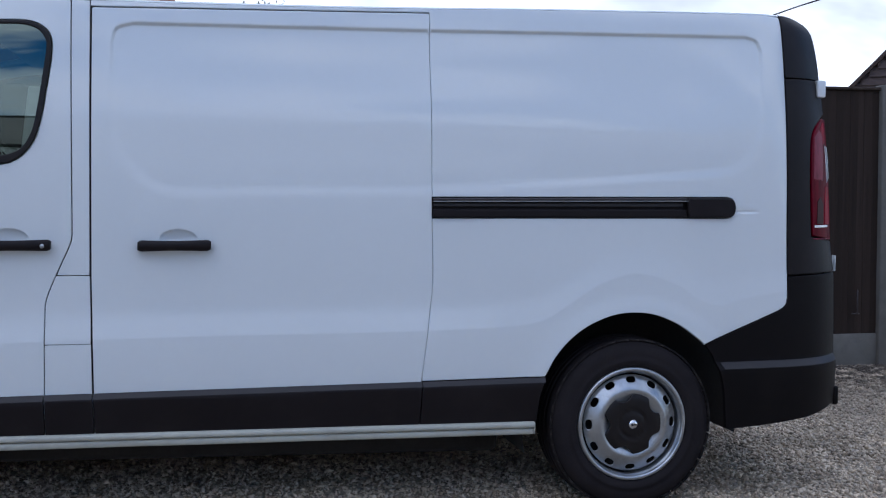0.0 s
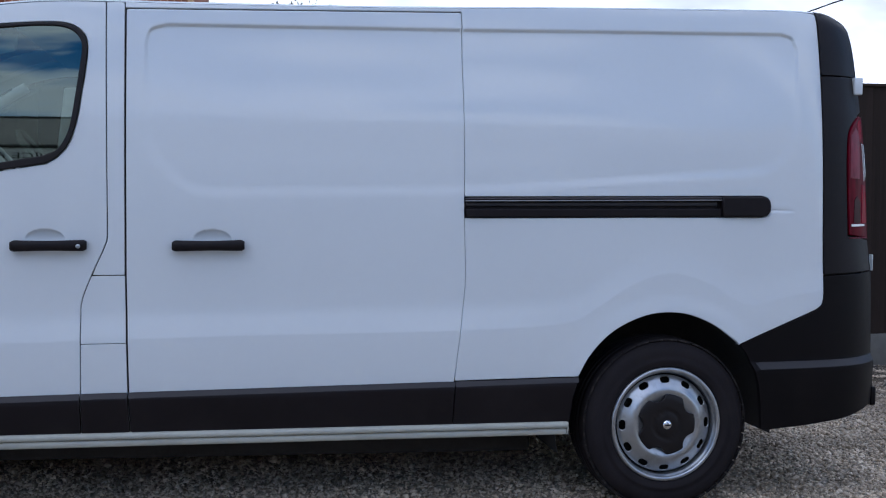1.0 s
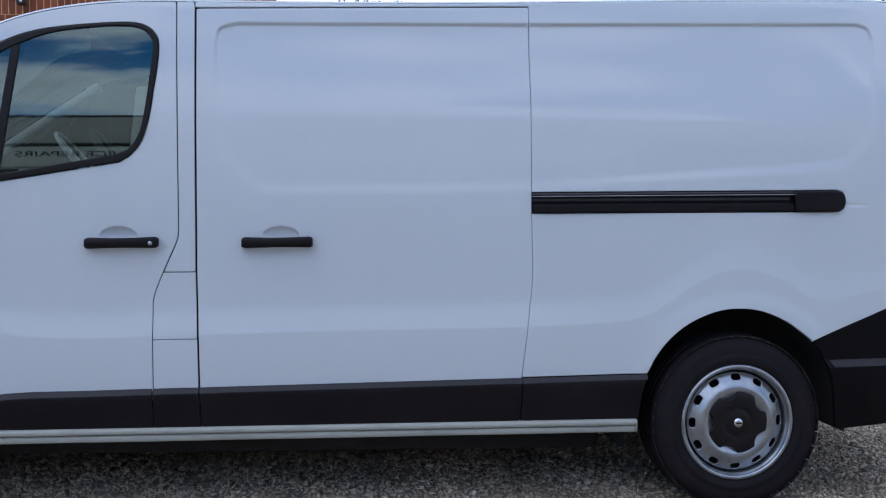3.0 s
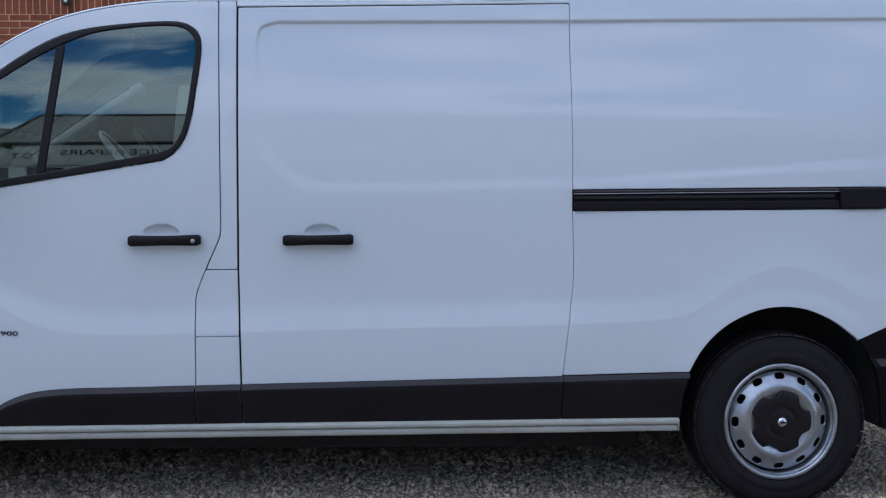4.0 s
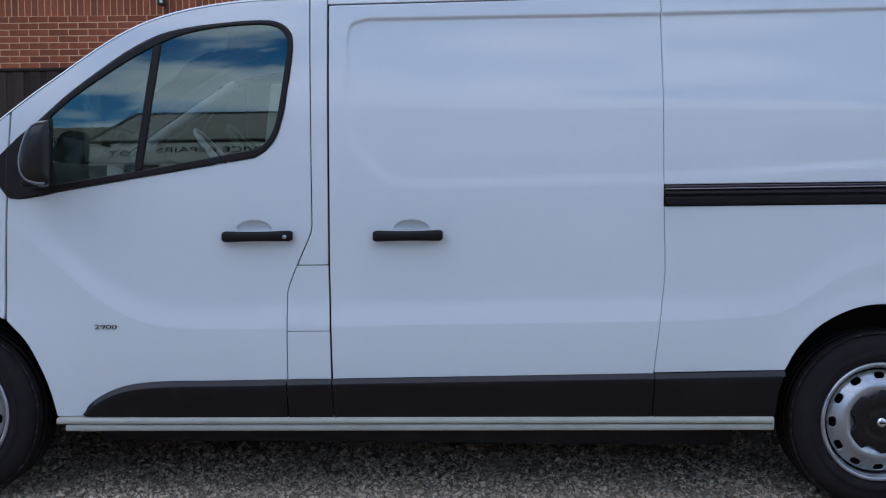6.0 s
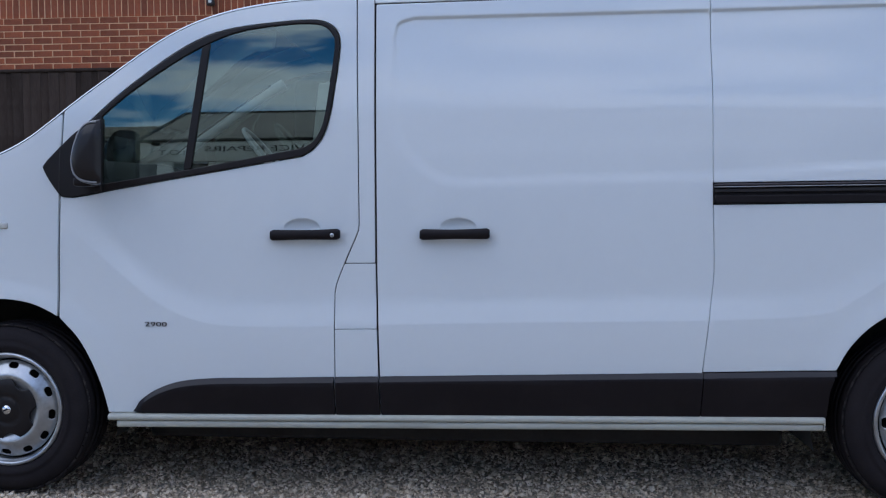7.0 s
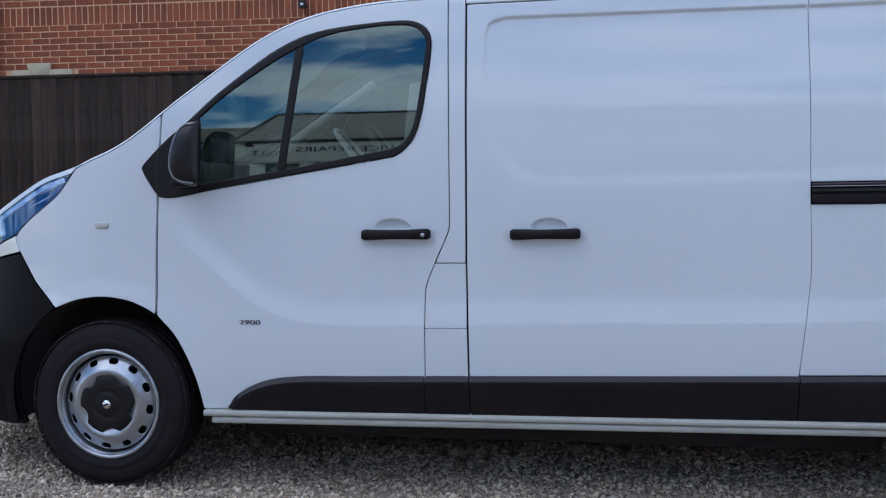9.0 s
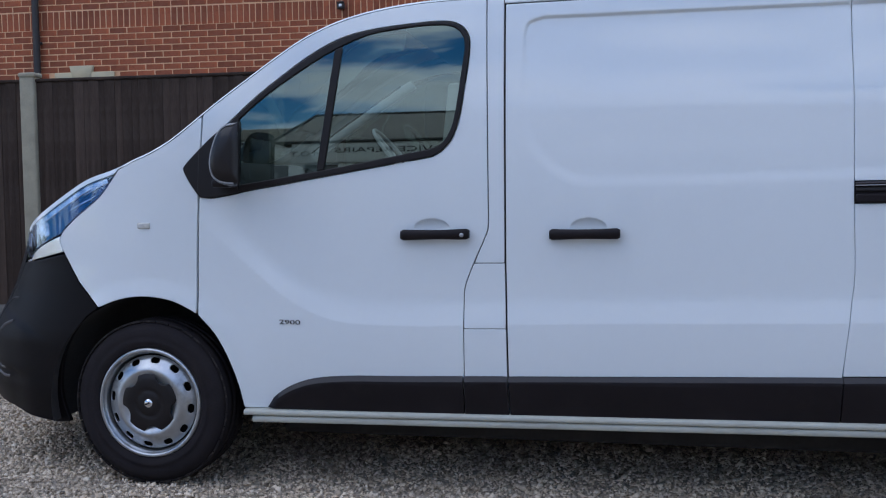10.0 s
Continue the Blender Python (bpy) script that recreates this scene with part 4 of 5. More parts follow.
# the first panel paints the sky's reflection on the lamp side
for name, outline, mat in (("side_lens", [(4.279, 1.335), (4.352, 1.335), (4.358, 1.52), (4.328, 1.548), (4.287, 1.515)], PINK),
                           ("brake_lens", [(4.338, 1.49), (4.378, 1.49), (4.378, 1.585), (4.362, 1.582), (4.338, 1.555)], BRIGHT_RED),
                           ("brake_lens", [(4.362, 1.150), (4.414, 1.150), (4.406, 1.312), (4.372, 1.312)], BRIGHT_RED),
                           ("lamp_recess", [(4.302, 1.150), (4.350, 1.150), (4.352, 1.235), (4.330, 1.268), (4.306, 1.245)], DEEP_RED)):
    sheet(name, outline, mat, tail_lamp, shell_y, lift=-0.0065, gap=0, r=0.003, thick=0.004)
sheet("lamp_edge", [(4.278, 1.088), (4.420, 1.088), (4.420, 1.092), (4.278, 1.092)], PINK, tail_lamp, shell_y, lift=-0.0075, gap=0, r=0.001, thick=0.004)
sheet("reflector_strip", [(4.290, 1.136), (4.392, 1.138), (4.392, 1.149), (4.290, 1.147)], LAMP_CLEAR, tail_lamp, shell_y, lift=-0.007, gap=0, r=0.002, label="pale strip across the lamp")


def bumper_r(x, z):
    line = 0.583 + 0.031 * (x - 3.85)
    return shell_y(x, z) - 0.026 * np.clip((line - z) / 0.028, 0, 1) - 0.002


bump = [(3.80, 0.655)] + [q for q in QUARTER_EDGE if q[1] < 0.93] + [(4.154, 0.934), (edge_tail(0.95), 0.950)] + [(edge_tail(z), z) for z in (0.8, 0.7, 0.62, 0.5, 0.44)] + [(4.487, 0.438), (4.490, 0.372), (4.43, 0.387), (4.27, 0.351), (4.065, 0.324), (3.918, 0.310), (3.893, 0.315)] + ARCH_R2[::-1]
LEDGE = [(x, 0.583 + 0.031 * (x - 3.85) + d) for d in (0.003, -0.001, -0.014, -0.027, -0.031) for x in np.arange(3.86, 4.47, 0.012)]
rear_bumper = sheet("rear_bumper", bump, BUMPER, van, bumper_r, gap=0.0008, extra=LEDGE)
# a paler strip paints the sky's sheen on the ledge
sheet("bumper_step", [(3.862, 0.583), (edge_tail(0.6) - 0.004, 0.601), (edge_tail(0.6) - 0.004, 0.574), (3.875, 0.556)], STEP_PLASTIC, rear_bumper, bumper_r, lift=-0.003, gap=0, r=0.002, extra=LEDGE)
for cx, cz, w, deep, h in ((4.347, 1.722, 0.040, 0.05, 0.072), (4.458, 0.985, 0.004, 0.026, 0.068)):
    part("door_hinge", box_bm((w, deep, h), (cx, float(shell_y(cx, cz)) - 0.008, cz), 0.006 if w > 0.01 else 0.0015, 3), PAINT, van)
rows = []
for z in np.linspace(0.40, 2.0, 24):
    x = edge_tail(z)
    y0 = float(shell_y(x, z)) + 0.012
    row = [(x - 0.012 + 0.07 * (1 - (1 - k / 8) ** 2.5), y0 + (MID - y0) * k / 8, z) for k in range(9)]
    rows.append(row + [(a, 2 * MID - b, c) for a, b, c in row[-2::-1]])
part("rear_door", loft(rows), PAINT, van)
rows = []
for k in range(13):
    u = k / 12
    x = 4.128 + 0.165 * u
    z = float(np.interp(x, [4.127, 4.17, 4.22, 4.262, 4.293], [2.009, 2.011, 2.009, 2.004, 1.993]))
    y0 = float(shell_y(x, z))
    row = [(x, y0, z), (x, y0 + 0.012, z + 0.007), (x, y0 + 0.05, z + 0.012), (x, 0.5, z + 0.018), (x, MID, z + 0.02)]
    rows.append(row + [(a, 2 * MID - b, c) for a, b, c in row[-2::-1]])
part("roof_rear_trim", loft(rows), BLACK, van)
part("bumper_stub", box_bm((0.026, 0.06, 0.080), (4.470, float(bumper_r(4.47, 0.42)) + 0.012, 0.418), 0.008, 2), BUMPER, rear_bumper)
sheet("rear_bumper", bump, BLACK, van, bumper_r, gap=0.0015, far=2 * MID, cell=0.05)
sheet("corner_trim", [(4.16, 0.95), (4.09, 1.85), (4.06, 1.99), (4.23, 1.99), (4.4, 1.4), (4.44, 0.95)], BLACK, van, shell_y, far=2 * MID, cell=0.05)

# wheel-arch liners and underside
for cx, r in ((0.0, 0.425), (3.498, 0.455)):
    for far in (0, 1):
        sec = []
        for a in np.linspace(-0.25 if cx < 1 else -0.10, math.pi + (0.22 if cx < 1 else 0.25), 30):
            x, z = cx + r * math.cos(a), 0.335 + r * math.sin(a)
            sec.append([(x, (2 * MID - y) if far else y, z) for y in (0.03, 0.36)] + [(cx + 0.05 * math.cos(a), (2 * MID - 0.36) if far else 0.36, 0.335 + 0.05 * math.sin(a))])
        part("arch_liner", loft(sec), GAP, van)
part("underbody", box_bm((2.45, 1.72, 0.06), (1.75, MID, 0.40), 0.02), GAP, van)
# added dark bar that stands in for the deep shade below the sill
part("side_member", box_bm((2.56, 0.18, 0.175), (1.74, 0.40, 0.2575), 0.02), GAP, van)
part("chassis_rail", box_bm((4.6, 0.7, 0.14), (1.75, MID + 0.15, 0.38), 0.03), GAP, van)
# three unseen boxes added to keep far-side light off the gravel
part("fuel_tank", box_bm((1.7, 0.80, 0.30), (1.25, 1.35, 0.27), 0.04), GAP, van)
part("sill", box_bm((2.65, 0.06, 0.20), (1.75, 2 * MID - 0.05, 0.30), 0.02), SILL, van)
part("spare_wheel", box_bm((0.85, 0.80, 0.28), (2.62, 1.35, 0.27), 0.06), GAP, van)
part("exhaust", lathe([(0.0, 0.0), (0.09, 0.0), (0.11, 0.03), (0.11, 0.6), (0.09, 0.63), (0.0, 0.63)], 24), GAP, van).matrix_basis = pose(2.2, 0.6, 0.30, 0, 0, -90) 


# wheels
def wheel_face(x, z):
    rr = np.hypot(x, z)
    return np.interp(rr, [0.09, 0.12, 0.130, 0.138, 0.152, 0.182, 0.190, 0.20], [0.010, -0.002, -0.006, -0.005, 0.006, 0.020, 0.030, 0.05])


def circle(r, n, cx=0.0, cz=0.0, f=1.0, turn=0.0):
    out = []
    for i in range(n):
        a = 2 * math.pi * i / n
        u, v = r * math.cos(a), r * f * math.sin(a)
        out.append((cx + u * math.cos(turn) - v * math.sin(turn), cz + u * math.sin(turn) + v * math.cos(turn)))
    return out


def slot(r, a):
    """A rounded slot, longer round the wheel than across it."""
    pts = [(0.0075 * (1 if math.cos(t) > 0 else -1) + 0.0118 * math.cos(t), 0.0112 * math.sin(t)) for t in (2 * math.pi * (i + 0.5) / 16 for i in range(16))]
    return [((r + v) * math.cos(a) - u * math.sin(a), (r + v) * math.sin(a) + u * math.cos(a)) for u, v in pts]


def build_wheel(parent):
    holes = []
    for i in range(12):
        a = 2 * math.pi * i / 12 + 0.02
        holes.append(slot(0.171, a))
    w = sheet("wheel", circle(0.1895, 72), STEEL, parent, wheel_face, holes=holes + [circle(0.06, 24)], cell=0.012, gap=0, r=0.002, thick=0.006)
    rim = lathe([(0.193, 0.060), (0.1975, 0.050), (0.1985, 0.018), (0.2005, 0.010), (0.2045, 0.008), (0.2055, -0.001), (0.208, -0.006), (0.2185, -0.007), (0.222, 0.000), (0.223, 0.008), (0.215, 0.016), (0.20, 0.06), (0.196, 0.18)], 72)
    part("rim", rim, STEEL, w)
    dark = lathe([(0.0, 0.09), (0.19, 0.085), (0.192, 0.05)], 40)
    part("brake_drum", dark, GAP, w)
    tyre = [(0.219, 0.012), (0.224, -0.001), (0.232, -0.006), (0.245, -0.010), (0.256, -0.0125), (0.258, -0.010), (0.272, -0.0125), (0.290, -0.010), (0.304, -0.004), (0.318, 0.010), (0.327, 0.022), (0.3325, 0.036),
            (0.335, 0.060), (0.328, 0.062), (0.328, 0.070), (0.335, 0.072), (0.336, 0.098), (0.328, 0.100), (0.328, 0.110), (0.336, 0.112), (0.335, 0.138), (0.328, 0.140), (0.328, 0.148), (0.335, 0.150), (0.332, 0.172), (0.318, 0.198), (0.29, 0.21), (0.22, 0.20)]
    t = part("tyre", lathe(tyre, 96), RUBBER, w)
    bm = bmesh.new()
    for i in range(72):
        a = 2 * math.pi * (i + 0.5 * (i % 2) * 0.2) / 72
        for y, l in ((0.022, 0.030), (0.186, 0.030)):
            made = bmesh.ops.create_cube(bm, size=1.0)["verts"]
            tilt = 0.42 if y < 0.1 else -0.42
            m = pose(0, 0, 0, 0, -math.degrees(a), 0) @ Matrix.Translation((0.3222, y, 0)) @ Matrix.Rotation(tilt, 4, "Z") @ Matrix.Diagonal((0.007, l, 0.0262, 1))
            for v in made:
                v.co = m @ v.co
    part("tread_edge", bm, TREAD, t, smooth=False)["kind"] = "stuff"
    cap = []
    for i in range(90):
        a = 2 * math.pi * i / 90
        d = abs((a - 0.646 + math.pi / 5) % (2 * math.pi / 5) - math.pi / 5)
        cut = 0.041 ** 2 - (0.135 * math.sin(d)) ** 2
        r = min(0.118, 0.135 * math.cos(d) - math.sqrt(cut)) if cut > 0 else 0.118
        cap.append((r * math.cos(a), r * math.sin(a)))
    def cap_y(x, z):
        rr = np.hypot(x, z)
        return np.interp(rr, [0, 0.03, 0.045, 0.052, 0.062, 0.10, 0.125], [-0.014, -0.014, -0.012, -0.006, -0.012, -0.010, -0.002])
    hub = sheet("hub_cap", cap, GLOSS_BLACK, w, cap_y, cell=0.010, gap=0, r=0.003, thick=0.012)
    bm = lathe([(0.0, -0.021), (0.009, -0.020), (0.0155, -0.0175), (0.019, -0.013), (0.0195, -0.008)], 32)
    part("emblem", bm, CHROME, hub, "plain domed chrome emblem")
    bm = bmesh.new()
    box_bm((0.022, 0.004, 0.006), (0, -0.022, 0), 0.0015, 1, bm)
    part("emblem_bar", bm, GLOSS_BLACK, hub)
    return w


wheel = build_wheel(van)
wheel.matrix_basis = pose(3.498, 0.015, 0.335, 0, 0, 0)
wheel.scale = (1.03, 1.03, 1.03)
copy_thing(wheel, pose(0, 0.015, 0.335, 0, 0, -5) @ pose(0, 0, 0, 0, -23, 0)).scale = (0.985, 0.985, 0.985)
copy_thing(wheel, pose(0, 2 * MID - 0.015, 0.335, 0, 0, 180))
copy_thing(wheel, pose(3.498, 2 * MID - 0.015, 0.335, 0, 20, 180))


# ---- cab interior, seen through the side window ----
far_y = lambda x, z: 2 * MID - float(shell_y(x, z))
sweep("pillar_trim", [(0.20, 1.79, 1.345), (0.333, 1.775, 1.449), (0.52, 1.76, 1.578), (0.70, 1.74, 1.697), (0.76, 1.73, 1.732)], 0.026, TRIM, van, flat=0.7)
sweep("pillar_seal", [(0.19, 1.785, 1.368), (0.323, 1.770, 1.474), (0.51, 1.755, 1.604), (0.69, 1.735, 1.722)], 0.006, DARK_TRIM, van)
sweep("pillar_trim", [(x, far_y(x, z) - 0.08, z) for x, z in ((1.22, 1.82), (1.29, 1.72), (1.27, 1.5), (1.25, 1.3), (1.24, 1.0))], 0.075, TRIM, van, flat=0.5)
bm = box_bm((0.062, 0.025, 0.25), (0, 0, 0), 0.008, 2)
for v in bm.verts:
    v.co.x += 0.10 * v.co.z
bmesh.ops.translate(bm, verts=bm.verts, vec=(1.196, 0.105, 1.465))
part("pillar_trim", bm, TRIM, van)
part("door_trim", box_bm((1.05, 0.05, 0.62), (0.74, 2 * MID - 0.10, 0.86), 0.02), DARK_TRIM, van)
part("bulkhead", box_bm((0.02, 1.66, 1.45), (1.47, MID, 1.10), 0.005), DARK_TRIM, van)
part("headlining", box_bm((0.45, 1.30, 0.03), (1.20, MID, 1.83), 0.01), TRIM, van)
part("cab_floor", box_bm((1.5, 1.7, 0.04), (0.75, MID, 0.47), 0.005), DARK_TRIM, van)
part("dashboard", loft([[(x, y, z) for x, z in ((0.0, 0.7), (-0.14, 1.24), (-0.05, 1.305), (0.12, 1.30), (0.30, 1.24), (0.40, 1.12), (0.34, 0.8))] for y in np.linspace(0.12, 1.78, 8)]), DARK_TRIM, van)
for y, w in ((0.42, 0.52), (1.42, 0.52)):
    seat = part("cab_seat", box_bm((0.5, w, 0.16), (0.98, y, 0.84), 0.05, 3), DARK_TRIM, van)
    bm = box_bm((0.13, w - 0.04, 0.62), (0, 0, 0.30), 0.05, 3)
    bmesh.ops.transform(bm, matrix=pose(1.20, y, 0.88, 0, 14, 0), verts=bm.verts)
    part("backrest", bm, DARK_TRIM, seat)
    part("headrest", box_bm((0.10, 0.27, 0.24), (1.10 - 0.04 * (y > 1), y, 1.585 if y > 1 else 1.50), 0.035, 3), TRIM if y > 1 else DARK_TRIM, seat)
ring = bmesh.new()
maj, mnr = 0.185, 0.009
rr = [[ring.verts.new(((maj + mnr * math.cos(b)) * math.cos(a), (maj + mnr * math.cos(b)) * math.sin(a), mnr * math.sin(b))) for b in (2 * math.pi * j / 10 for j in range(10))] for a in (2 * math.pi * i / 40 for i in range(40))]
for i in range(40):
    for j in range(10):
        ring.faces.new((rr[i][j], rr[(i + 1) % 40][j], rr[(i + 1) % 40][(j + 1) % 10], rr[i][(j + 1) % 10]))
bmesh.ops.recalc_face_normals(ring, faces=ring.faces)
box_bm((0.34, 0.05, 0.02), (0, 0, -0.01), 0.006, 1, ring)
bmesh.ops.transform(ring, matrix=pose(0.735, 1.42, 1.335, 0, 50, 0), verts=ring.verts)
part("steering_wheel", ring, TRIM, van)


# ---- ground ----
def ground_z(x, y=0):
    return 0.012 - math.tan(radians(SLOPE)) * 14 * np.tanh(np.asarray(x, float) / 14)


GRAVEL_BED = material("gravel_bed", (0.36, 0.305, 0.235), 0.95, var=0.55, scale=70, bump=0.012, bump_scale=110)
axis = np.concatenate([[-3000, -800, -250, -90, -45], np.linspace(-28, 28, 113), [45, 90, 250, 800, 3000]])
gx, gy = np.meshgrid(axis, axis)
gv = np.stack([gx.ravel(), gy.ravel(), ground_z(gx.ravel()) - 0.008], 1)
n = len(axis)
gf = [(j * n + i, j * n + i + 1, (j + 1) * n + i + 1, (j + 1) * n + i) for j in range(n - 1) for i in range(n - 1)]
tagged(pydata("ground", gv, gf, GRAVEL_BED, smooth=True), "grey gravel drive with a compacted stony bed", "ground", kind="structure")

CHIPS = bpy.data.materials.new("stone_chippings")
CHIPS.use_nodes = True
cn, ck = CHIPS.node_tree.nodes, CHIPS.node_tree.links
geo = cn.new("ShaderNodeNewGeometry")
tone = cn.new("ShaderNodeValToRGB")
for pos, col in ((0.0, (0.26, 0.205, 0.147)), (0.3, (0.49, 0.395, 0.285)), (0.6, (0.67, 0.55, 0.405)), (0.85, (0.77, 0.64, 0.485)), (1.0, (0.76, 0.65, 0.50))):
    e = tone.color_ramp.elements.new(pos) if 0 < pos < 1 else tone.color_ramp.elements[0 if pos == 0 else -1]
    e.color = (*col, 1)
ck.new(geo.outputs["Random Per Island"], tone.inputs["Fac"])
grain = cn.new("ShaderNodeTexNoise")
grain.inputs["Scale"].default_value, grain.inputs["Detail"].default_value = 240, 4
gt = cn.new("ShaderNodeTexCoord")
ck.new(gt.outputs["Object"], grain.inputs["Vector"])
hue = cn.new("ShaderNodeHueSaturation")
gm = cn.new("ShaderNodeMapRange")
gm.inputs["To Min"].default_value, gm.inputs["To Max"].default_value = 0.6, 1.4
ck.new(grain.outputs["Fac"], gm.inputs["Value"])
ck.new(gm.outputs["Result"], hue.inputs["Value"])
ck.new(tone.outputs["Color"], hue.inputs["Color"])
patchy = cn.new("ShaderNodeTexNoise")
patchy.inputs["Scale"].default_value, patchy.inputs["Detail"].default_value = 2.2, 5
ck.new(gt.outputs["Object"], patchy.inputs["Vector"])
damp = cn.new("ShaderNodeMapRange")
damp.inputs["From Min"].default_value, damp.inputs["From Max"].default_value = 0.35, 0.65
damp.inputs["To Min"].default_value, damp.inputs["To Max"].default_value = 0.72, 1.10
ck.new(patchy.outputs["Fac"], damp.inputs["Value"])
# soil patches between the tail and the fence, with the shade there put into the colour
where = cn.new("ShaderNodeSeparateXYZ")
ck.new(gt.outputs["Object"], where.inputs["Vector"])
reach = []
for axis_name, lo_, hi_ in (("X", 4.4, 6.2), ("Y", 1.2, 3.2)):
    ramp_ = cn.new("ShaderNodeMapRange")
    ramp_.inputs["From Min"].default_value, ramp_.inputs["From Max"].default_value = lo_, hi_
    ck.new(where.outputs[axis_name], ramp_.inputs["Value"])
    reach.append(ramp_)
both = cn.new("ShaderNodeMath")
both.operation = "MULTIPLY"
ck.new(reach[0].outputs["Result"], both.inputs[0])
ck.new(reach[1].outputs["Result"], both.inputs[1])
soil_shade = cn.new("ShaderNodeTexNoise")
soil_shade.inputs["Scale"].default_value, soil_shade.inputs["Detail"].default_value = 9.0, 6
ck.new(gt.outputs["Object"], soil_shade.inputs["Vector"])
spots = cn.new("ShaderNodeMapRange")
spots.inputs["From Min"].default_value, spots.inputs["From Max"].default_value = 0.36, 0.56
ck.new(soil_shade.outputs["Fac"], spots.inputs["Value"])
amount_ = cn.new("ShaderNodeMath")
amount_.operation = "MULTIPLY"
ck.new(both.outputs[0], amount_.inputs[0])
ck.new(spots.outputs["Result"], amount_.inputs[1])
earth = cn.new("ShaderNodeMix")
earth.data_type = "RGBA"
earth.inputs["B"].default_value = (0.07, 0.055, 0.042, 1)
ck.new(amount_.outputs[0], earth.inputs["Factor"])
soil = cn.new("ShaderNodeHueSaturation")
ck.new(damp.outputs["Result"], soil.inputs["Value"])
ck.new(hue.outputs["Color"], soil.inputs["Color"])
ck.new(soil.outputs["Color"], earth.inputs["A"])
ck.new(earth.outputs["Result"], cn["Principled BSDF"].inputs["Base Color"])
cn["Principled BSDF"].inputs["Roughness"].default_value = 0.85

ico = bmesh.new()
corner = [ico.verts.new(c) for c in ((1, 0, 0), (-0.5, 0.87, 0.1), (-0.5, -0.87, -0.1), (0.15, 0.1, 0.85), (-0.1, -0.15, -0.85))]
for a, b in ((0, 1), (1, 2), (2, 0)):
    ico.faces.new((corner[a], corner[b], corner[3]))
    ico.faces.new((corner[b], corner[a], corner[4]))
ico.verts.index_update()
ico.verts.ensure_lookup_table()
iv = np.array([v.co[:] for v in ico.verts])
fi = np.array([[v.index for v in f.verts] for f in ico.faces])
ico.free()
rng = np.random.default_rng(7)
N = 320000
sx, sy_ = rng.uniform(-3.3, 8.2, N), rng.uniform(-2.6, 3.68, N)
keep = ~((sx > -0.1) & (sx < 3.0) & (sy_ > 1.7))
sx, sy_ = sx[keep], sy_[keep]
N = len(sx)
size = np.exp(rng.normal(math.log(0.0092), 0.36, N)).clip(0.003, 0.020)
shape = rng.uniform(0.55, 1.35, (N, 1, 3)) * size[:, None, None] * np.array([1, 1, 0.7])
lump = iv[None] * (1 + rng.uniform(-0.28, 0.28, (N, len(iv), 1)))
pts = lump * shape
a, b = rng.uniform(0, 2 * np.pi, N), rng.normal(0, 0.5, N)
ca, sa, cb, sb = np.cos(a)[:, None], np.sin(a)[:, None], np.cos(b)[:, None], np.sin(b)[:, None]
px, py, pz = pts[..., 0], pts[..., 1] * cb - pts[..., 2] * sb, pts[..., 1] * sb + pts[..., 2] * cb
cloud = np.stack([px * ca - py * sa + sx[:, None], px * sa + py * ca + sy_[:, None], pz + (ground_z(sx) - 0.006 + size * rng.uniform(-0.1, 0.5, N))[:, None]], -1).reshape(-1, 3)
tri = (fi[None] + (np.arange(N) * len(iv))[:, None, None]).reshape(-1, 3)
me = bpy.data.meshes.new("gravel")
me.vertices.add(len(cloud))
me.vertices.foreach_set("co", cloud.ravel())
me.loops.add(tri.size)
me.loops.foreach_set("vertex_index", tri.ravel().astype(np.int32))
me.polygons.add(len(tri))
me.polygons.foreach_set("loop_start", np.arange(0, tri.size, 3, dtype=np.int32))
me.update(calc_edges=True)
me.materials.append(CHIPS)
tagged(new("gravel", me), "loose grey and buff stone chippings on the drive", "gravel", kind="stuff")

# ---- fence ----
FENCE_Y, FENCE_TOP = 3.75, 2.033
BOARD = material("dark_stained_boards", (0.055, 0.0395, 0.031), 0.9, spec=0.15, var=0.4, scale=5, bump=0.002, bump_scale=60, stretch=(6, 6, 0.5), random_tint=0.24, dirt=(0.105, 0.082, 0.066), dirt_scale=4.5, dirt_amount=0.55)
CONCRETE = material("concrete", (0.315, 0.285, 0.205), 0.9, var=0.15, scale=10, bump=0.002, bump_scale=120, dirt=(0.16, 0.15, 0.12), dirt_scale=4, dirt_amount=0.5)
STONE = material("sand_stone", (0.53, 0.46, 0.30), 0.85, var=0.12, scale=9, bump=0.001, bump_scale=150)
MORTAR = material("mortar", (0.66, 0.40, 0.225), 0.95, var=0.15, scale=15, bump=0.002, bump_scale=150)
BRICK = material("red_brick", (0.285, 0.077, 0.029), 0.85, var=0.38, scale=14, bump=0.002, bump_scale=140, random_tint=0.24, dirt=(0.11, 0.07, 0.06), dirt_scale=5, dirt_amount=0.5)
IRON = material("black_pipe", (0.034, 0.030, 0.028), 0.6, var=0.2)
# dirty concrete with the shade at the fence foot put into its colour
SHADED_DIRTY_CONCRETE = material("shaded_dirty_concrete", (0.125, 0.116, 0.103), 0.9, var=0.2, scale=10, bump=0.002, bump_scale=120, dirt=(0.08, 0.08, 0.06), dirt_scale=4, dirt_amount=0.6)
POSTS = [-2.457 + 1.908 * i for i in range(-3, 7)]
fence = tagged(new("fence"), "dark stained timber panel fence between concrete posts", "fence")
fence.location = (0, FENCE_Y, 0)
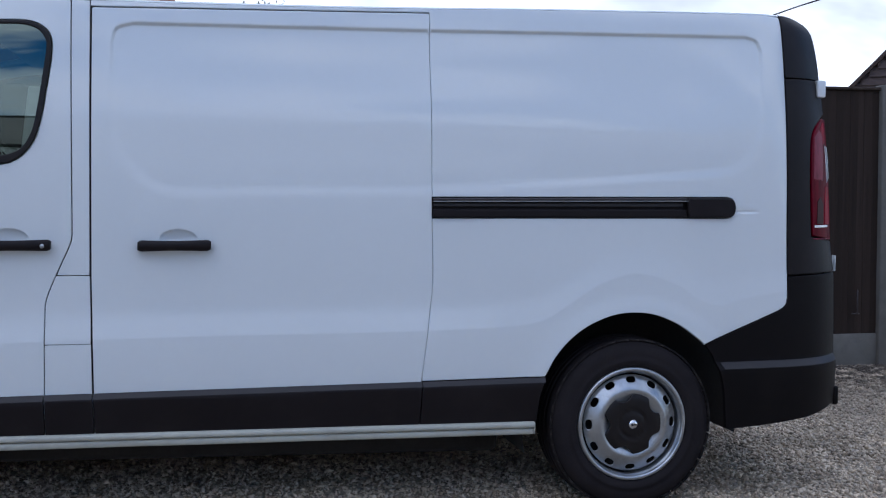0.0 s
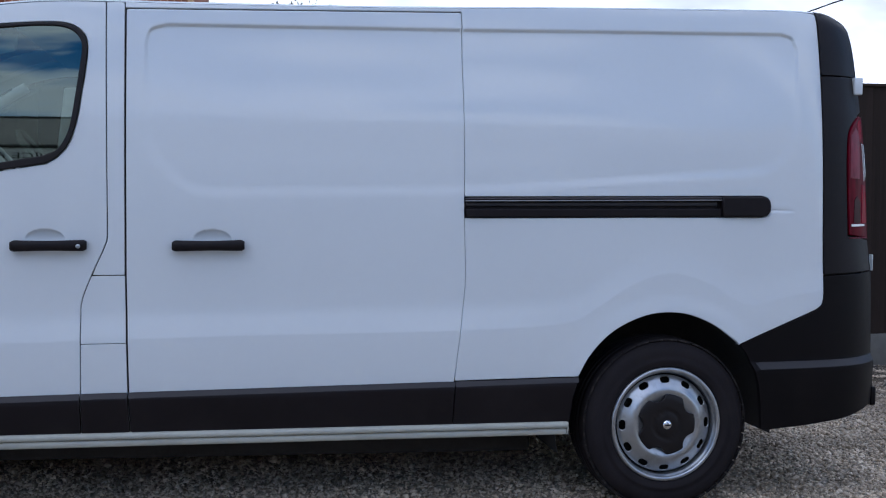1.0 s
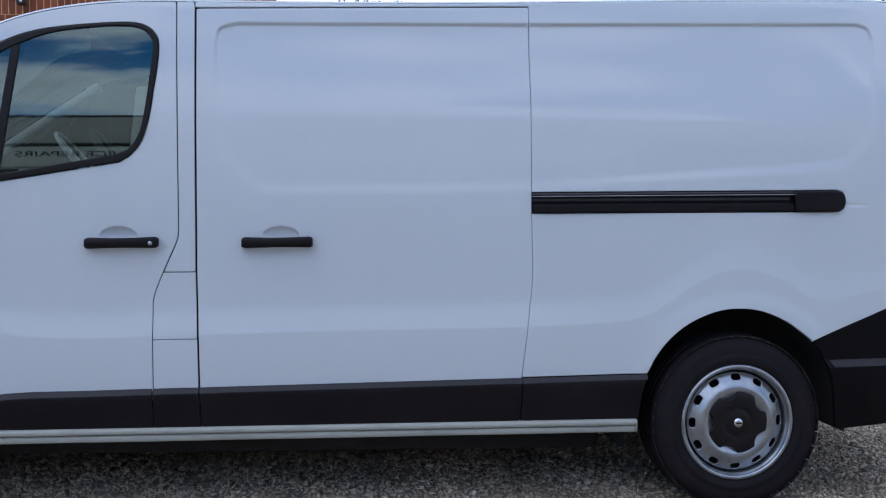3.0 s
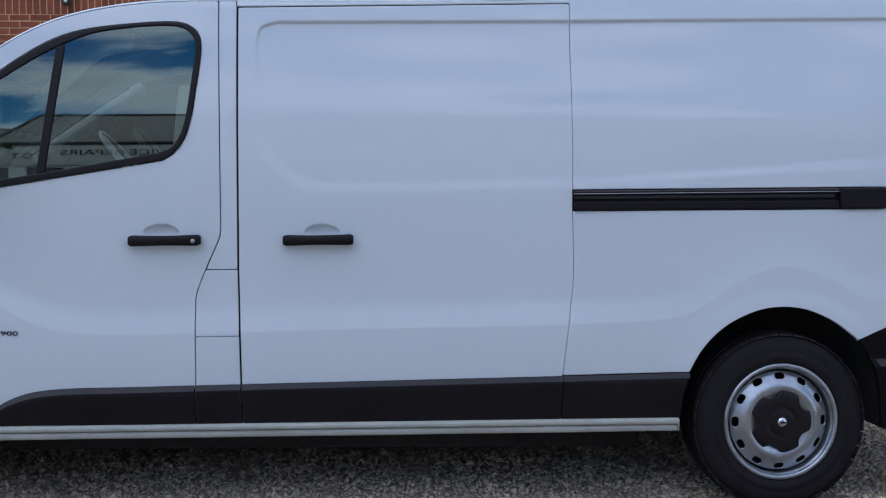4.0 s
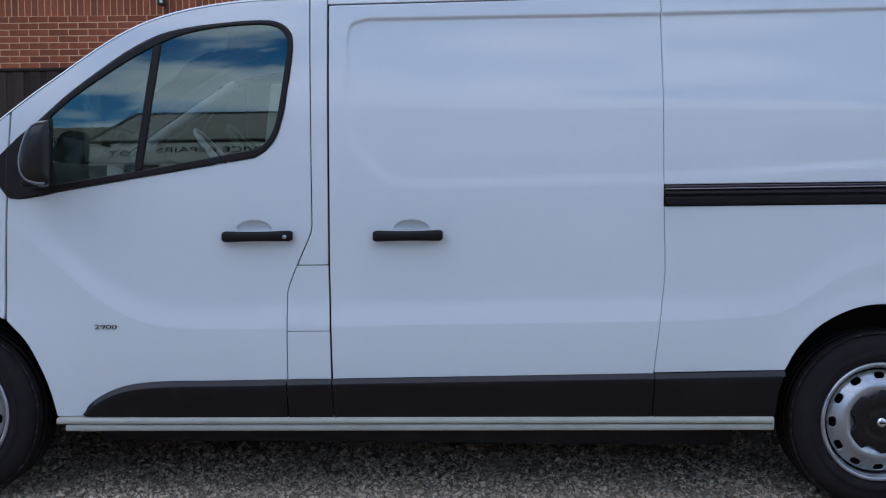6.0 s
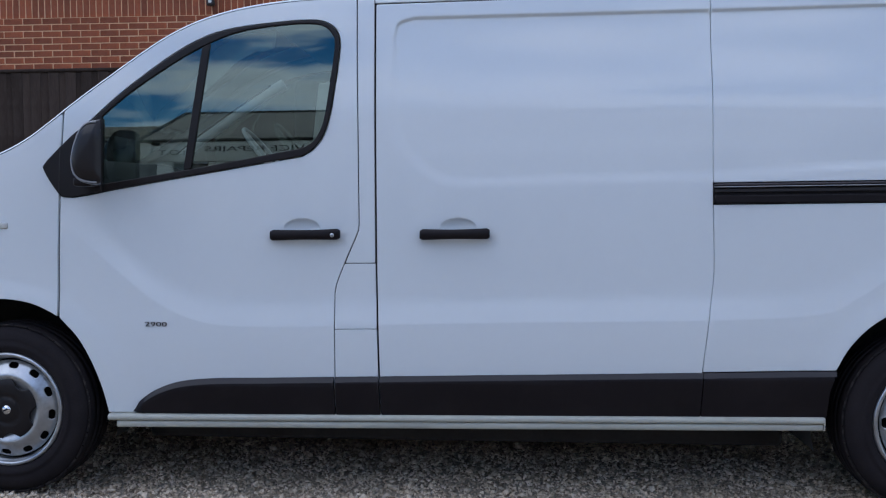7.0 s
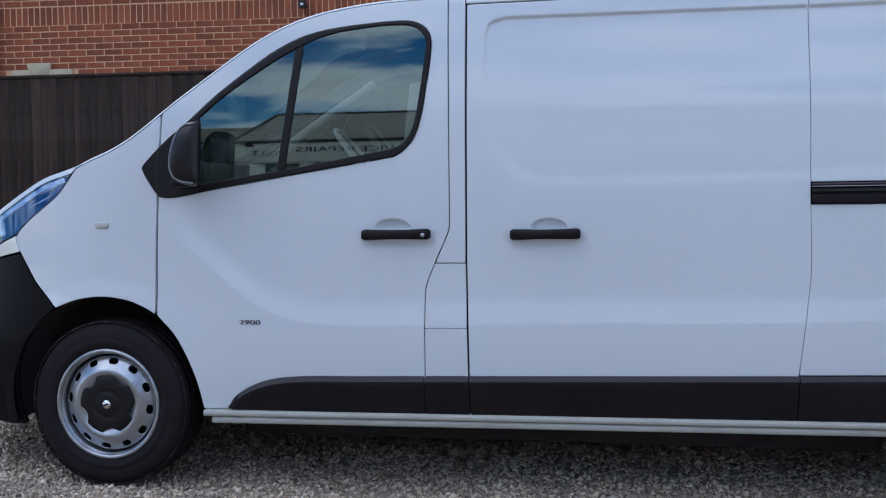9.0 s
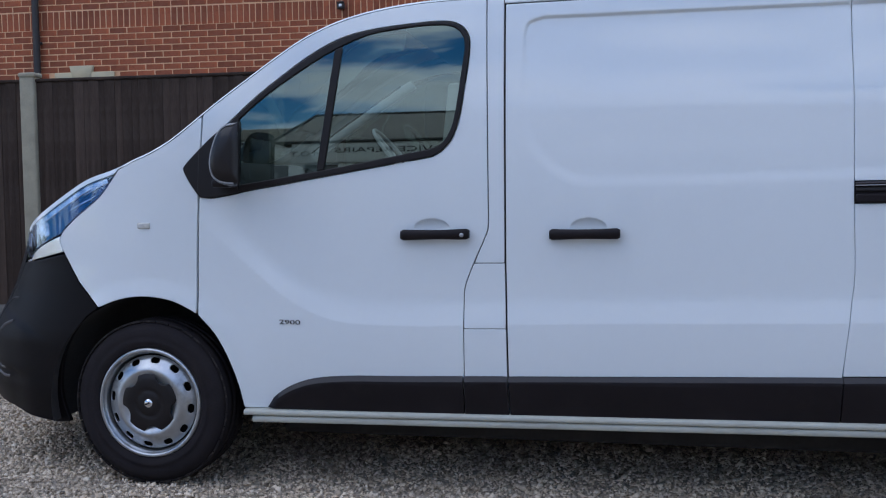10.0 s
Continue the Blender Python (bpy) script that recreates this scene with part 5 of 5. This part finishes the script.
for px_ in POSTS:
    gz = float(ground_z(px_))
    bm = box_bm((0.115, 0.11, FENCE_TOP + 0.02 - gz + 0.2), (px_, 0, (FENCE_TOP + 0.02 + gz - 0.2) / 2), 0.012, 2)
    # posts beyond x = 3 take the darker concrete in place of their shade
    post = part("post", bm, CONCRETE if px_ < 3.0 else SHADED_DIRTY_CONCRETE, fence)
    if px_ < 3.0:
        part("post_top", box_bm((0.135, 0.13, 0.035), (px_ + 0.004, 0, FENCE_TOP + 0.030), 0.012, 2), CONCRETE, post)
bm0 = box_bm((0.076, 0.018, 1.0), (0, 0, 0.5), 0.004, 1)
board = bpy.data.meshes.new("board")
bm0.to_mesh(board)
bm0.free()
board.materials.append(BOARD)
# darker boards for the panels beyond x = 3
DARKER_BOARD = material("darker_boards", (0.0300, 0.0207, 0.0163), 0.9, spec=0.2, var=0.3, scale=5, bump=0.0015, bump_scale=60, stretch=(6, 6, 0.5), random_tint=0.2)
darker_board = board.copy()
darker_board.materials.clear()
darker_board.materials.append(DARKER_BOARD)
for a, b in zip(POSTS, POSTS[1:]):
    lo, hi = a + 0.055, b - 0.055
    gz = float(ground_z((a + b) / 2))
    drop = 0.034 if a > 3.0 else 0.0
    part("gravel_board", box_bm((hi - lo + 0.02, 0.045, 0.40), ((lo + hi) / 2, 0, gz + 0.06 - drop), 0.006, 1), SHADED_DIRTY_CONCRETE, fence)
    part("capping", box_bm((hi - lo, 0.055, 0.022), ((lo + hi) / 2, -0.005, FENCE_TOP - 0.011), 0.004, 1), BOARD, fence)
    bottom = gz + 0.255 - drop
    count = int((hi - lo) / 0.061)
    for i in range(count):
        ob = new("board", darker_board if a > 3.0 else board)
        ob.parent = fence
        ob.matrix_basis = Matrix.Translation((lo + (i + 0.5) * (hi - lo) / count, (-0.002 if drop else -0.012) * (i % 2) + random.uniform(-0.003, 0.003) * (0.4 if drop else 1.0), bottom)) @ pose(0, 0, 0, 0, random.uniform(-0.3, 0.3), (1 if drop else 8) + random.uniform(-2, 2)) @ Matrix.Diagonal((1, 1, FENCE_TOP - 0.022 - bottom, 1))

part("bolt", box_bm((0.007, 0.012, 0.19), (6.84, -0.045, 0.355), 0.002, 1), SCUFFED, fence, "dull grey drop bolt")
part("bolt_plate", box_bm((0.07, 0.012, 0.007), (6.83, -0.042, 0.262), 0.002, 1), SCUFFED, fence, "dull grey drop bolt")

# ---- brick house behind the fence ----
WALL_Y, WALL_X0, WALL_X1, WALL_TOP, SOLDIER = 8.8, -16.0, 1.37, 5.6, 3.178
house = tagged(new("brick_house"), "red brick house wall with a soldier course and stone lintel", "house")
part("wall", box_bm((WALL_X1 - WALL_X0, 0.3, WALL_TOP + 1), ((WALL_X0 + WALL_X1) / 2, WALL_Y + 0.158, WALL_TOP / 2 - 0.5)), MORTAR, house, smooth=False)
part("roof", loft([[(x, y, z) for y, z in ((WALL_Y - 0.3, 5.5), (WALL_Y + 4, 8.2), (WALL_Y + 8.3, 5.5), (WALL_Y + 8.3, 5.4), (WALL_Y - 0.3, 5.4))] for x in (WALL_X0 - 0.2, WALL_X1 + 0.2)], close=True), BOARD, house, smooth=False)
part("end_wall", box_bm((0.3, 8, WALL_TOP + 1), (WALL_X1 - 0.16, WALL_Y + 4.2, WALL_TOP / 2 - 0.5)), BRICK, house, smooth=False)
part("drainpipe", lathe([(0.042, -2.0), (0.042, 2.6)], 20), IRON, house).matrix_basis = pose(-5.04, WALL_Y - 0.05, 2.9, 90, 0, 0)
part("pipe_bracket", box_bm((0.11, 0.05, 0.03), (-5.04, WALL_Y - 0.02, 3.02), 0.006, 1), IRON, house)
part("lintel", box_bm((0.76, 0.06, 0.16), (-4.45, WALL_Y - 0.004, 2.572), 0.008, 1), STONE, house)
bm = box_bm((0.30, 0.09, 0.165), (-4.48, WALL_Y - 0.004, 2.647), 0.006, 1)
for v in bm.verts:
    if v.co.z < 2.647:
        v.co.x = -4.48 + (v.co.x + 4.48) * 0.72
part("keystone", bm, STONE, house)
lamp = tagged(new("wall_camera"), "small black security camera fixed on the brick wall", "security camera")
lamp.location = (-1.235, WALL_Y, 3.308)
part("bracket", box_bm((0.05, 0.05, 0.03), (0, -0.02, 0.045), 0.005, 1), IRON, lamp)
body = part("camera_body", box_bm((0.082, 0.09, 0.072), (0, -0.06, 0.0), 0.014, 3), IRON, lamp)
part("camera_lens", box_bm((0.036, 0.010, 0.030), (0.004, -0.106, 0.004), 0.006, 2), TRIM, body, "pale square lens cover")
part("visor", box_bm((0.090, 0.06, 0.010), (0, -0.085, 0.040), 0.004, 1), IRON, body)

# ---- houses beyond the fence to the rear ----
ROOF_TILE = material("brown_roof_tile", (0.075, 0.052, 0.046), 0.8, var=0.25, scale=8, bump=0.002, bump_scale=90, island=0.2)
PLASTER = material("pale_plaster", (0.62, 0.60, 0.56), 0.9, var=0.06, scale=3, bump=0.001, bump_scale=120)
tr0 = random.Random(2)
neighbour = tagged(new("neighbour_house"), "house end with brown tile hanging below its verge", "house")
neighbour.matrix_world = pose(10.06, 9.0, 2.64, 0, 0, -30)
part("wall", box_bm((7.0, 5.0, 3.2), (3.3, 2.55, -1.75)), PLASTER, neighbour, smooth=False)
PITCH = 1.03
part("gable", loft([[(x, y, z) for x, z in ((0.02, -0.2), (0.02, 0.0), (3.4, 3.4 * PITCH - 0.02), (6.78, 0.0), (6.78, -0.2))] for y in (0.07, 5.0)], close=True), ROOF_TILE, neighbour, smooth=False)
pydata("gable_face", [(0.02, 0.04, -0.2), (0.02, 0.04, 0.0), (3.4, 0.04, 3.4 * PITCH - 0.02), (6.78, 0.04, 0.0), (6.78, 0.04, -0.2)], [(0, 1, 2, 3, 4)], ROOF_TILE, neighbour)
verts, faces = [], []
for row in range(-2, 34):
    z0 = row * 0.105
    lo, hi = max(0.0, (z0 + 0.115) / PITCH), 6.8 - max(0.0, (z0 + 0.115) / PITCH)
    x = lo - (0.0825 if row % 2 else 0.0)
    while x < hi:
        a0, a1 = max(x, lo), min(x + 0.162, hi)
        if a1 - a0 > 0.02:
            s = len(verts)
            jig = tr0.uniform(-0.003, 0.003)
            verts += [(a0, -0.004 + jig, z0), (a1, -0.004 + jig, z0), (a1, 0.030, z0 + 0.125), (a0, 0.030, z0 + 0.125), (a0, 0.018, z0), (a1, 0.018, z0)]
            faces += [(s, s + 1, s + 2, s + 3), (s + 5, s + 4, s, s + 1)[::-1]]
        x += 0.165
pydata("tile_hanging", verts, faces, ROOF_TILE, neighbour)["kind"] = "stuff"
for side in (0, 1):
    bm = box_bm((5.1, 0.09, 0.045), (2.45, 0.0, -0.022), 0.006, 1)
    bmesh.ops.transform(bm, matrix=pose(6.8 * side, 0.0, 0.02, 0, -math.degrees(math.atan(PITCH)) if not side else math.degrees(math.atan(PITCH)), 0) @ Matrix.Diagonal((1 - 2 * side, 1, 1, 1)), verts=bm.verts)
    bmesh.ops.recalc_face_normals(bm, faces=bm.faces)
    part("bargeboard", bm, ROOF_TILE, neighbour)

cable = tagged(new("overhead_cable"), "thin black overhead cable between the houses", "cable")
sweep("wire", [(x, 12.0, z) for x, z in spline([(3.0, 1.6), (8.4, 3.27), (10.58, 4.05), (11.35, 4.31), (14.0, 5.13), (20.0, 6.6)], 6)], 0.011, IRON, cable, steps=6)

# a bare tree far behind
BARK = material("dark_bark", (0.035, 0.03, 0.026), 0.9, var=0.3, scale=10)
LEAF = material("dark_leaves", (0.05, 0.06, 0.03), 0.7, var=0.3, scale=5, island=0.4)
tree = tagged(new("tree"), "distant tree with a thin ragged top", "tree")
TREE = (3.05, 16.0)
sweep("trunk", [(TREE[0], TREE[1], -0.3), (TREE[0] + 0.05, TREE[1], 2.0), (TREE[0] - 0.05, TREE[1], 3.9)], 0.12, BARK, tree, steps=8)
tr = random.Random(5)
lv, lf = [], []
for i in range(900):
    u = tr.random() ** 0.5
    h = tr.uniform(2.2, 4.56) + 0.16 * (1 - u)
    ang, rad = tr.uniform(0, 6.28), 1.15 * u * min(1.0, 0.35 + (4.75 - h) / 0.9)
    c = Vector((TREE[0] + rad * math.cos(ang), TREE[1] + rad * math.sin(ang), h + 0.10 * math.sin(7 * ang) * u))
    m = Matrix.Translation(c) @ pose(0, 0, 0, tr.uniform(0, 180), tr.uniform(0, 180), tr.uniform(0, 180))
    s = len(lv)
    l = tr.uniform(0.03, 0.06)
    lv += [m @ Vector(p) for p in ((-l, 0, 0), (0, -l * 0.45, 0.006), (l, 0, 0), (0, l * 0.45, 0.006))]
    lf.append((s, s + 1, s + 2, s + 3))
pydata("crown", lv, lf, LEAF, tree)["kind"] = "stuff"
for i in range(14):
    ang = i * 2.4
    sweep("limb", [(TREE[0], TREE[1], 2.0 + 0.13 * i), (TREE[0] + 0.4 * math.cos(ang), TREE[1] + 0.4 * math.sin(ang), 2.7 + 0.12 * i), (TREE[0] + 0.7 * math.cos(ang), TREE[1] + 0.7 * math.sin(ang), 3.2 + 0.09 * i)], 0.02, BARK, tree, steps=5)

# ---- workshop across the yard, behind the camera ----
SHEET = material("white_fascia", (0.84, 0.84, 0.81), 0.6, var=0.05, scale=2, dirt=(0.45, 0.43, 0.38), dirt_scale=2, dirt_amount=0.3)
SLATE = material("grey_roof_slates", (0.40, 0.355, 0.30), 0.85, var=0.18, scale=3, bump=0.003, bump_scale=30, dirt=(0.12, 0.11, 0.09), dirt_scale=0.7, dirt_amount=0.6)
LETTER = material("black_lettering", (0.012, 0.012, 0.014), 0.5, var=0.1)
PANE = material("dark_workshop_glass", (0.02, 0.025, 0.03), 0.08, var=0.3, coat=1.0)
DARK_PLASTER = material("dark_workshop_plaster", (0.22, 0.195, 0.165), 0.9, var=0.15, scale=2, bump=0.001, bump_scale=120)
YARD_Y = -16.0
shop = tagged(new("workshop"), "low garage workshop with white fascia sign and grey roof", "workshop")
part("wall", box_bm((26.0, 7.0, 3.3), (4.0, YARD_Y - 3.65, 1.35)), DARK_PLASTER, shop, smooth=False)
fascia = part("fascia", box_bm((12.0, 0.12, 0.66), (2.0, YARD_Y - 0.05, 3.39), 0.01, 1), SHEET, shop)
part("fascia", box_bm((5.2, 0.12, 0.50), (-6.5, YARD_Y - 0.10, 3.36), 0.01, 1), SHEET, shop)
part("gutter", box_bm((14.0, 0.14, 0.09), (2.0, YARD_Y + 0.02, 3.77), 0.02, 2), IRON, shop)
verts = [(-4.40, YARD_Y, 3.80), (18.0, YARD_Y, 3.80), (17.0, YARD_Y - 4, 5.50), (-4.62, YARD_Y - 4, 5.50), (-4.84, YARD_Y - 8, 3.80), (18.0, YARD_Y - 8, 3.80)]
pydata("roof", verts, [(0, 1, 2, 3), (4, 0, 3), (5, 4, 3, 2), (1, 5, 2)], SLATE, shop)
sweep("ridge_tile", [(-4.62, YARD_Y - 4, 5.50), (2.0, YARD_Y - 4, 5.51), (17.0, YARD_Y - 4, 5.50)], 0.07, IRON, shop)
sweep("hip_tile", [(-4.40, YARD_Y, 3.80), (-4.51, YARD_Y - 2, 4.65), (-4.62, YARD_Y - 4, 5.50)], 0.05, IRON, shop)
for words, cx in (("SERVICE REPAIRS", -2.02), ("M.O.T", -3.71)):
    text_mesh("lettering", words, 0.25, 0.008, LETTER, Matrix.Translation((cx, YARD_Y + 0.02, 3.46 if cx > -3 else 3.36)) @ pose(0, 0, 0, 90, 0, 180), fascia, "black sign lettering", 1.24 if cx > -3 else 0.94)
for i in range(18):
    w = tagged(part("window", box_bm((0.62, 0.05, 1.9), (-8.2 + 0.95 * i, YARD_Y - 0.14, 2.05), 0.01, 1), PANE, shop))
    part("window_post", box_bm((0.30, 0.10, 2.0), (-8.675 + 0.95 * i, YARD_Y - 0.12, 2.05), 0.01, 1), SHEET, w)
far_block = tagged(new("yard_building"), "plain low building with a dark flat roof edge", "building")
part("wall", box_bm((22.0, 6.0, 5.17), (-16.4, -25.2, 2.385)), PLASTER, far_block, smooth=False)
part("roof", box_bm((22.4, 6.4, 0.5), (-16.4, -25.2, 5.12), 0.03, 1), SLATE, far_block, smooth=False)

# ---- bricks, piece by piece ----
bb = box_bm((0.215, 0.05, 0.065), (0, 0, 0), 0.004, 1)
brick = bpy.data.meshes.new("brick")
bb.to_mesh(brick)
bb.free()
brick.materials.append(BRICK)
places = []
for row in range(1, 12):
    z = SOLDIER - 0.0375 - 0.075 * (row - 1)
    x = -6.6 + 0.1125 * (row % 2)
    while x < WALL_X1 - 0.12:
        places.append((x, z, 0))
        x += 0.225
for row in range(3):
    x = -6.6 + 0.1125 * (row % 2)
    while x < WALL_X1 - 0.12:
        places.append((x, SOLDIER + 0.225 + 0.0375 + 0.075 * row, 0))
        x += 0.225
x = -6.6
while x < WALL_X1 - 0.05:
    places.append((x, SOLDIER + 0.1075, 90))
    x += 0.075
hidden = lambda x, z: (-4.84 < x < -4.06 and z < 2.625)
places = [p for p in places if not hidden(p[0], p[1])]
near = sorted(places, key=lambda p: abs(p[0] + 3.6) + 1.2 * abs(p[1] - 3.0))
count = 0
br = random.Random(3)
verts, faces = [], []
box_v = [v.co.copy() for v in brick.vertices]
box_f = [tuple(p.vertices) for p in brick.polygons]
for x, z, turn in near:
    m = Matrix.Translation((x, WALL_Y + 0.0295 + br.uniform(-0.003, 0.002), z)) @ pose(0, 0, 0, 0, turn + br.uniform(-0.8, 0.8), 0)
    if count < 300:
        ob = new("brick", brick)
        ob.parent = house
        ob.matrix_basis = m
        count += 1
    else:
        s = len(verts)
        verts += [m @ v for v in box_v]
        faces += [tuple(i + s for i in f) for f in box_f]
BRICK_FAR = material("red_brick_joined", (0.285, 0.077, 0.029), 0.85, var=0.38, scale=14, bump=0.002, bump_scale=140, island=0.24, dirt=(0.11, 0.07, 0.06), dirt_scale=5, dirt_amount=0.5)
pydata("brickwork", verts, faces, BRICK_FAR, house)["kind"] = "stuff"
